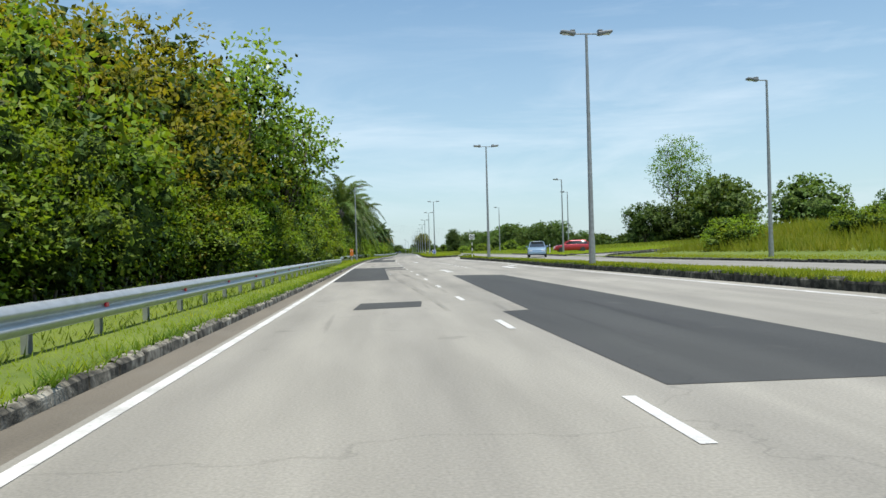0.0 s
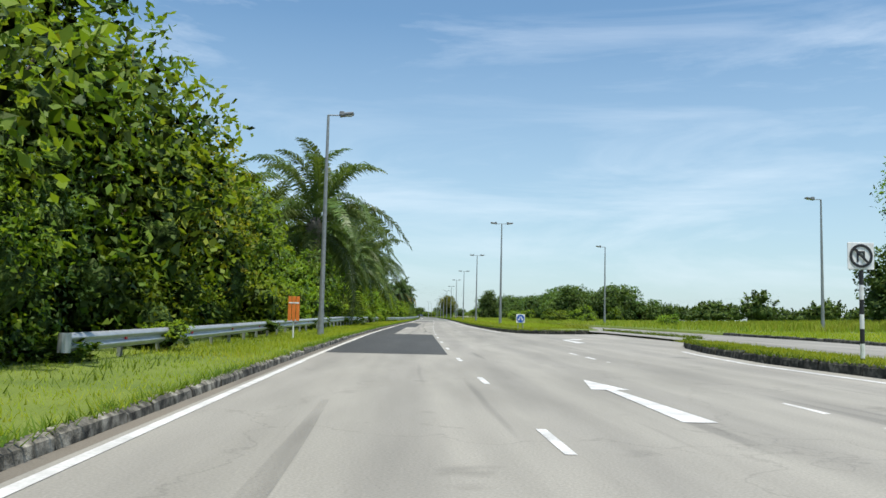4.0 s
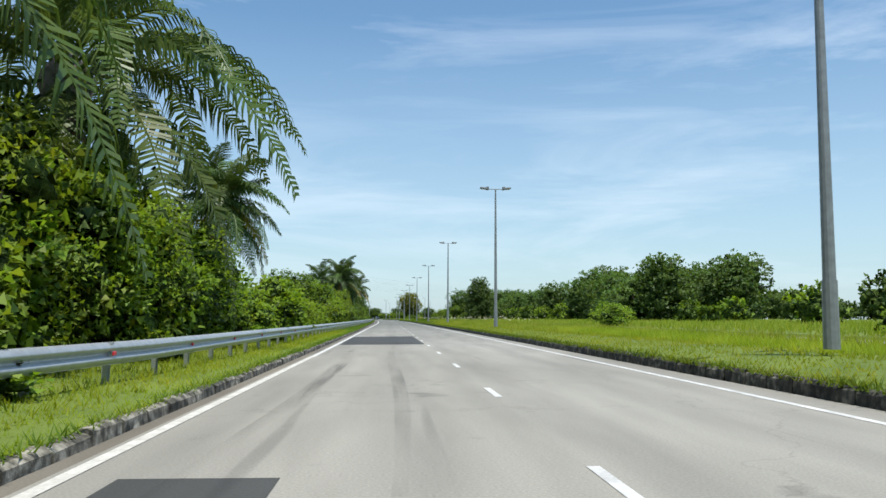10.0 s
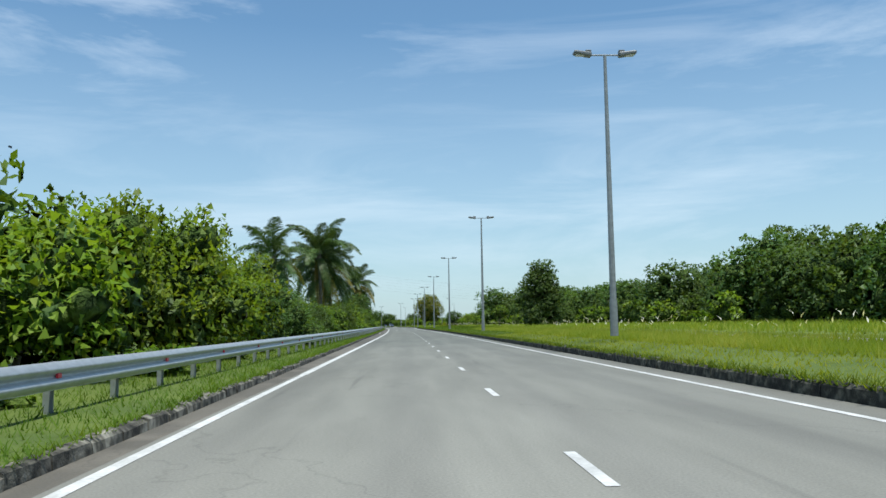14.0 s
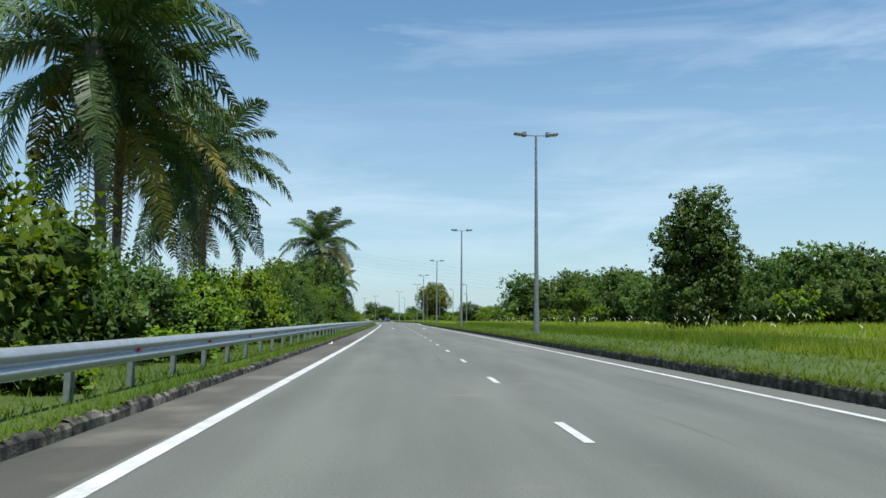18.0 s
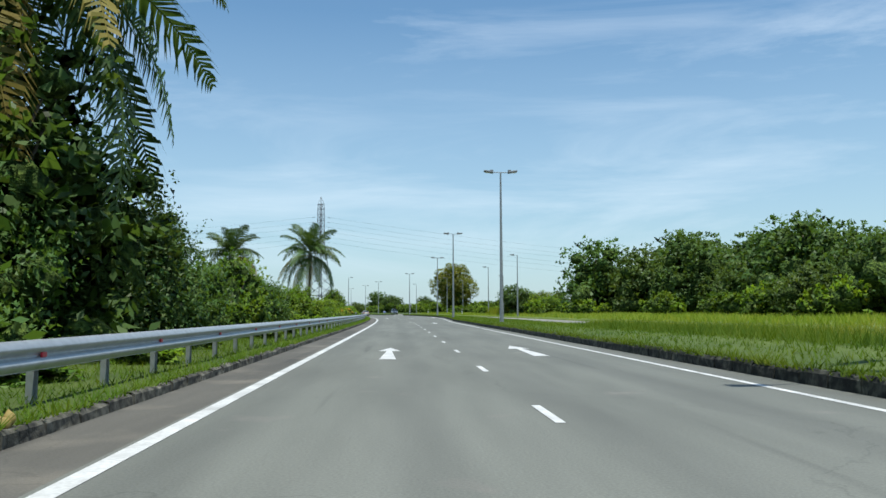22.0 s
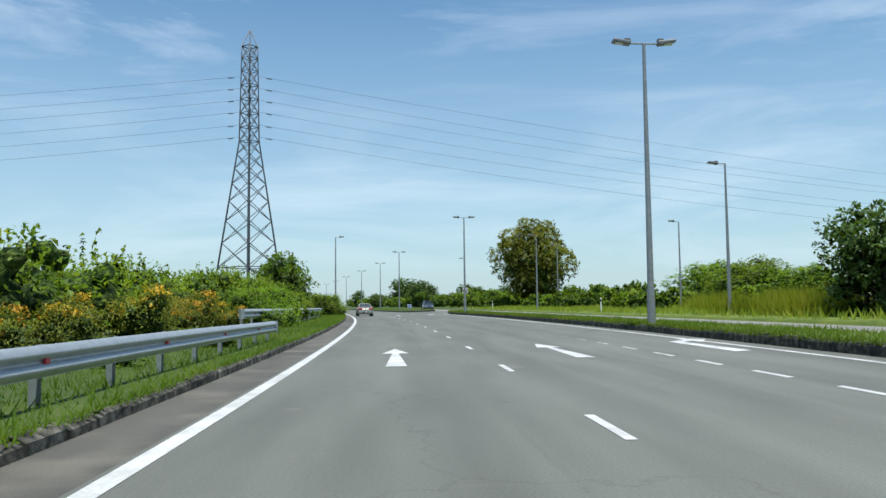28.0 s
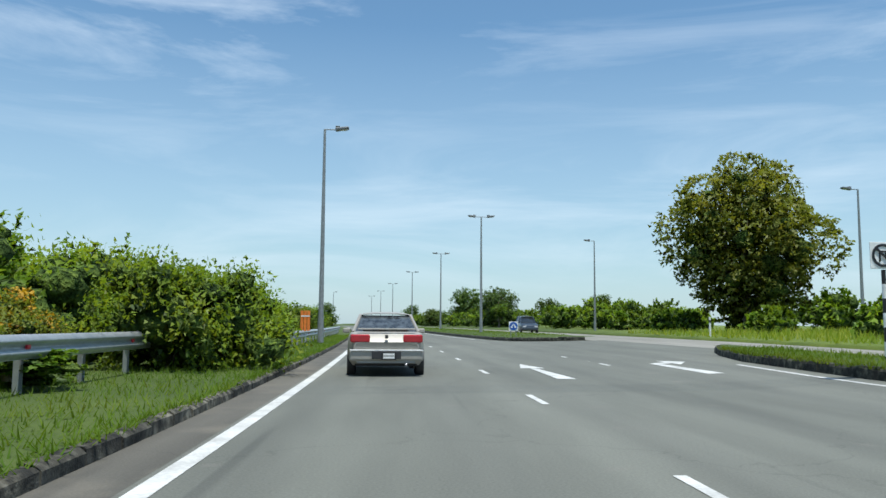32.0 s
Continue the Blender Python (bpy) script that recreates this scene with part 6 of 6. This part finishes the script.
# far side: belt of woodland
belt = [tree_proto("tree", 71, 4800, "leaf_dark", 12.0, 5.0, 0.3, "dark woodland tree across the far carriageway", (0.54, 0.36), 0.03, 20, core=0.52, tri=True, size=0.34, per=6, twigs=6, fat=1.3),
        tree_proto("tree", 72, 4800, "leaf_wood", 11.0, 5.2, 0.3, "green woodland tree across the far carriageway", (0.54, 0.36), 0.03, 20, core=0.52, tri=True, size=0.34, per=6, twigs=6, fat=1.3),
        tree_proto("tree", 73, 4800, "leaf_dark", 13.0, 4.4, 0.3, "tall dark woodland tree across the far carriageway", (0.54, 0.36), 0.03, 20, core=0.52, tri=True, size=0.34, per=6, twigs=6, fat=1.3)]
s = 286.0
while s < 535:
    for row in range(2):
        l = float(np.interp(s, [286, 340, 420, 480, 535], [41, 45, 47, 49, 43])) + row * 9 + rnd.uniform(-3, 3)
        sc = rnd.uniform(0.78, 1.14) * float(np.interp(s, [286, 320, 336, 350, 366, 405, 430, 470, 505, 535], [0.92, 0.92, 1.06, 0.95, 0.8, 0.8, 0.92, 1.02, 1.16, 1.02])) * (1 + 0.06 * row)
        first_or_copy(belt, rnd.randrange(3), place(s + rnd.uniform(-2, 2), l, float(field_z(s, l)) - 0.2, rnd.uniform(0, 360), sc))
    s += 6.4
for q in range(5):
    l = 52 + 7.0 * q
    first_or_copy(belt, rnd.randrange(3), place(340 + rnd.uniform(-5, 6), l, float(field_z(340, l)) - 0.2, rnd.uniform(0, 360), rnd.uniform(0.9, 1.05) * float(np.interp(l, [46, 60, 80], [1.0, 1.0, 0.85]))))
for s, l, sc, kd in ((523.7, 38.8, 1.34, 0), (514.4, 49.9, 1.34, 0), (503, 60, 1.5, 1), (512, 43.5, 1.42, 1), (334.2, 42.3, 1.1, 2), (358, 40, 0.9, 0), (326, 44.7, 1.0, 1), (290, 37, 0.86, 1), (300, 38, 0.8, 0), (438, 44, 1.06, 1),
                     (141, 60, 1.42, 1), (152, 63, 1.62, 1), (160, 66, 1.4, 1), (114, 61, 1.2, 1), (120, 66, 0.7, 1), (104, 68, 0.66, 0), (400, 34, 0.5, 1), (452, 36, 0.6, 1),
                     (150, 54.5, 0.78, 0), (771, 22.8, 0.62, 1), (772, 33, 1.05, 0), (768, 41, 0.52, 1), (770, 47, 0.58, 1), (766, 54, 0.55, 0), (602, 58, 0.8, 1), (344, 60, 1.22, 1), (338, 68, 1.2, 0), (396, 48, 0.84, 0), (407, 50, 0.9, 1)):
    first_or_copy(belt, kd, place(s, l, float(field_z(s, l)) - 0.2, rnd.uniform(0, 360), sc))
for s, l, w, h in ((581, 42, 1.2, 0.74), (568, 38.8, 1.15, 0.62), (574, 44, 1.1, 0.74), (561, 41, 1.0, 0.56), (590, 47, 1.2, 0.7)):
    first_or_copy(forest, 2, place(s, l, float(field_z(s, l)) - 0.3, rnd.uniform(0, 360)) @ Matrix.Diagonal((w, w, h, 1)))
# undergrowth and lower canopy that close the woodland
under = []
for q in range(64):
    s = rnd.uniform(288, 532)
    l = float(np.interp(s, [288, 336, 400, 480, 535], [40, 44, 44, 46, 40])) + rnd.uniform(-3, 10)
    under.append((s, l, 0.4, rnd.uniform(3.5, 7.0) * float(np.interp(s, [336, 366, 430, 500], [1.2, 0.85, 1.0, 1.3])), rnd.uniform(3.0, 4.5)))
for q in range(40):
    l = rnd.uniform(40, 84)
    under.append((336 + rnd.uniform(-6, 10), l, 0.6, rnd.uniform(4.0, 7.0), rnd.uniform(3.0, 5.0)))
thicket("woodland_undergrowth", "dense dark undergrowth closing the edge of the woodland", under, "leaf_dark", (0.42, 0.26), 420, 14)
thicket("distant_woods", "far low line of hazy green trees", [(rnd.uniform(330, 620), rnd.uniform(120, 330), 0.5, rnd.uniform(7, 13), rnd.uniform(7, 12)) for q in range(70)], "leaf_dark", (1.5, 0.8), 420, 15)
# thin, distant trees past the woodland and at the end of the road
for q in range(46):
    s = rnd.uniform(150, 330) if q < 20 else rnd.uniform(760, 900)
    l = rnd.uniform(110, 220) if q < 20 else rnd.uniform(-60, 110)
    if q >= 20 and -4 < l < 24:
        l += 32
    first_or_copy(belt, rnd.randrange(3), place(s, l, float(field_z(s, max(l, 20))) - 0.2, rnd.uniform(0, 360), rnd.uniform(0.55, 0.85)))
# scrub on the far side
lo, hi = [], []
for q in range(215):
    if q < 130:
        s, l = rnd.uniform(560, 720), rnd.uniform(27, 46)
        h = rnd.uniform(1.5, 2.5) if s < 650 and l < 38 else rnd.uniform(2.4, 4.2)
    elif q < 170:
        s, l, h = rnd.uniform(225, 540), rnd.uniform(33, 40), rnd.uniform(1.6, 3.6)
    elif q < 180:
        s, l, h = rnd.uniform(500, 545), rnd.uniform(24, 34), rnd.uniform(1.5, 3.0)
    else:
        s, l, h = rnd.uniform(700, 880), rnd.uniform(-16, 30), rnd.uniform(2.0, 4.5)
        if -6 < l < 22:
            l = 22 + rnd.uniform(0, 8)
    (lo if q % 2 else hi).append((s, l, float(field_z(s, max(l, 20))) - 0.1, h, h * 0.75))
thicket("scrub", "low yellow-green scrub across the far carriageway", lo, "leaf_bright", (0.4, 0.22), 330, 6)
thicket("scrub", "low mid-green scrub across the far carriageway", hi, "leaf", (0.4, 0.22), 330, 7)
for s, l, h in ((246, 21.5, 1.9), (208, 24, 2.0), (196, 27, 1.4), (150, 26, 1.2), (63, 28.5, 2.1), (52, 31, 1.6), (44, 33, 1.9), (58, 36, 1.5)):
    first_or_copy(near[2.2], 1, place(s, l, float(field_z(s, l)) if s < 80 else 0.4, rnd.uniform(0, 360)) @ Matrix.Diagonal((h * 0.6, h * 0.6, h / 2.2, 1)))


# ---------------------------------------------------------------- grass
def grass(name, label, n, s_rng, lf0, lf1, zf, h0, h1, width, mat, seed, lean=0.45):
    """Single blades on the verge as one sheet of stuff."""
    rng = np.random.default_rng(seed)
    s = rng.uniform(*s_rng, n)
    a, b = lf0(s), lf1(s)
    u = rng.uniform(0, 1, n)
    l = a + (b - a) * u
    x, y = at(s, l)
    z = zf(s, l)
    clump = np.full(n, 0.5)
    for f, g in ((0.31, 0.47), (0.73, 1.1), (1.7, 2.3), (3.9, 4.7)):
        turn, ph = rng.uniform(0, 6.28), rng.uniform(0, 6.28, 2)
        clump += 0.16 * np.sin(f * (s * math.cos(turn) + l * math.sin(turn)) + ph[0] + 1.5 * np.sin(g * (l * math.cos(turn) - s * math.sin(turn)) + ph[1]))
    clump = np.clip(clump, 0, 1)
    h = rng.uniform(h0, h1, n) * (0.75 + 0.45 * clump)
    ang = rng.uniform(0, 2 * math.pi, n)
    ln = rng.uniform(0.45, 1.25, n) * lean * h
    w = width * rng.uniform(0.6, 1.4, n)
    dx, dy = np.cos(ang), np.sin(ang)
    base = np.stack([x, y, z - 0.02], 1)
    sd = np.stack([-dy * w, dx * w, 0 * w], 1)
    tip = base + np.stack([dx * ln, dy * ln, h], 1)
    V = np.stack([base - sd, base + sd, tip], 1).reshape(-1, 3)
    tagged(part(name, np_mesh(name, V, np.arange(3 * n).reshape(n, 3)), M[mat]), label, "grass", kind="stuff")


def med_z(s, l):
    x = np.array([median_left(q) for q in s])
    return road_z(x) + 0.2 + (med_rise(s) - road_z(x) * 0.5) * np.clip((l - x) / 2.0, 0, 1)


full = lambda v: (lambda s: v + 0 * s)
grass("verge_grass", "short bright green grass on the roadside verge", 96000, (2, 235), lambda s: left_kerb(s) - 0.07, full(-3.6), lambda s, l: 0.14 + 0 * s, 0.03, 0.11, 0.011, "grass", 1, 1.0)
grass("verge_grass", "deep green tufted grass on the roadside verge", 112000, (232, 620), lambda s: left_kerb(s) - 0.07, full(-3.6), lambda s, l: 0.14 + 0 * s, 0.05, 0.16, 0.0105, "grass_deep", 21, 1.1)
grass("verge_grass", "taller grass under the guardrail", 36000, (2, 620), full(-1.5), full(-3.8), lambda s, l: 0.14 + 0 * s, 0.08, 0.22, 0.013, "grass_deep", 2, 1.0)
grass("verge_grass", "long pale grass in front of the overgrown rail", 16000, (90, 182), full(-0.8), full(-3.2), lambda s, l: 0.14 + 0 * s, 0.08, 0.2, 0.014, "grass", 22, 1.2)
grass("verge_grass", "uncut bright green grass beside the kerb", 24000, (120, 232), full(-0.9), full(-3.2), lambda s, l: 0.14 + 0 * s, 0.08, 0.2, 0.012, "grass", 27, 1.2)
for a, b, n, hi, mt in ((0, 101, 40000, 0.2, "grass"), (122, 300, 84000, 0.22, "grass"), (300, 582, 92000, 0.28, "grass_deep"), (605, 700, 12000, 0.25, "grass_deep")):
    grass("median_grass", "green grass on the raised median", n, (a, b), lambda s: np.array([median_left(q) for q in s]) + 0.03, full(12.8), med_z, 0.03, hi * 0.6, 0.017, mt, 3 + a, 1.1)
grass("field_grass", "tall yellow-green wild grass beyond the far carriageway", 80000, (120, 620), full(20.6), full(45.0), field_z, 0.2, 0.6, 0.045, "grass_tall", 8, 0.7)
grass("median_tall_grass", "knee-high wild grass in the middle of the median", 50000, (215, 335), full(9.6), full(12.9), med_z, 0.14, 0.36, 0.009, "grass_tall", 9, 0.9)
grass("median_tall_grass", "uncut bright grass in the middle of the median", 30000, (126, 222), full(10.0), full(12.9), med_z, 0.12, 0.34, 0.012, "grass", 29, 0.9)
grass("median_tall_grass", "rank green grass in the middle of the median", 30000, (330, 425), full(10.0), full(12.9), med_z, 0.16, 0.44, 0.012, "grass_deep", 31, 0.8)
grass("kerb_grass", "grass hanging over the dark kerb of the median", 46000, (2, 582), lambda s: np.array([median_left(q) for q in s]) + 0.0, lambda s: np.array([median_left(q) for q in s]) + 0.2, med_z, 0.05, 0.17, 0.016, "grass_deep", 34, 1.3)
grass("kerb_grass", "grass hanging over the top of the kerb", 40000, (2, 620), lambda s: left_kerb(s) - 0.2, lambda s: left_kerb(s) - 0.04, lambda s, l: 0.12 + 0 * s, 0.05, 0.17, 0.012, "grass_deep", 33, 1.2)
grass("median_tall_grass", "dense uncut grass that hides the far kerb of the median", 38000, (121, 432), full(12.1), full(12.95), med_z, 0.16, 0.42, 0.016, "grass_tall", 45, 0.8)
grass("field_grass", "chest-high bright grass on a low mound", 14000, (530, 562), lambda s: 22.5 + 0.3 * (s - 540).clip(0, 40), lambda s: 27.5 + 0.55 * (s - 540).clip(0, 40), field_z, 0.7, 1.7, 0.03, "grass", 41, 0.5)
grass("median_tall_grass", "uncut grass along the far side of the median", 16000, (20, 101), full(11.3), full(12.95), med_z, 0.05, 0.15, 0.013, "grass", 43, 0.8)
grass("field_grass", "wild grass on the rising ground", 22000, (122, 175), full(26.0), full(75.0), field_z, 0.2, 0.55, 0.05, "grass_tall", 10)
grass("field_grass", "rank yellow-green grass on a mound beside the side road", 30000, (8, 74), full(26.0), full(46.0), field_z, 0.45, 1.1, 0.04, "grass_tall", 47, 0.7)
grass("field_grass", "short green grass beside the opposite carriageway", 14000, (8, 71), full(20.45), full(28.0), field_z, 0.05, 0.16, 0.03, "grass", 48, 1.1)
grass("field_grass", "short green grass between the two roads", 22000, (84, 121), full(20.45), lambda s: np.interp(s, [84, 97, 109, 121], [24.5, 36, 42, 53]), field_z, 0.06, 0.22, 0.035, "grass", 49, 1.1)


def plumes():
    rng = np.random.default_rng(12)
    n = 420
    s = np.concatenate([rng.uniform(232, 300, 220), rng.uniform(318, 400, 200)])
    l = rng.uniform(10.4, 12.8, n)
    x, y = at(s, l)
    z = med_z(s, l)
    ang, h = rng.uniform(0, 6.28, n), rng.uniform(0.45, 0.8, n)
    d = np.stack([np.cos(ang) * 0.25, np.sin(ang) * 0.25, 0 * ang + 1], 1)
    base = np.stack([x, y, z], 1)
    top = base + d * h[:, None]
    sd = np.stack([np.cos(ang + 1.2), np.sin(ang + 1.2), 0 * ang], 1) * 0.018
    tip = top + unit(d + np.stack([np.cos(ang), np.sin(ang), -0.4 + 0 * ang], 1) * 0.9) * 0.16
    V = np.stack([top - (top - base) * 0.1, top + sd, tip, top - sd], 1).reshape(-1, 3)
    ob = part("seed_heads", np_mesh("seed_heads", V, np.arange(4 * n).reshape(n, 4)), M["plume"])
    V2 = np.stack([base - sd * 0.15, base + sd * 0.15, top], 1).reshape(-1, 3)
    part("stalks", np_mesh("stalks", V2, np.arange(3 * n).reshape(n, 3)), M["grass_tall"], ob)
    tagged(ob, "pale feathery seed heads of wild grass", "grass", kind="stuff")


plumes()


# ---------------------------------------------------------------- litter at the kerb
def litter(s, l, z, mat, label, size):
    rng = np.random.default_rng(int(s))
    lumps = [((0.0, 0.0, 0.05), (0.09, 0.06, 0.06)), ((0.06, 0.03, 0.08), (0.05, 0.05, 0.07)), ((-0.05, 0.04, 0.04), (0.06, 0.04, 0.04))]
    ob = tagged(part("litter", core_mesh("litter", lumps, rng, 1.0), M[mat]), label, "litter", "litter at the kerb")
    ob.matrix_basis = place(s, l, z, 40, size)


litter(252.9, -0.62, 0.0, "white", "crumpled white plastic scrap at the kerb", 1.1)
litter(395.6, -1.15, 0.1, "frond_dry", "crumpled brown paper lying at the kerb", 1.2)
litter(351.0, -0.8, 0.0, "white", "crumpled pale wrapper at the kerb", 0.9)
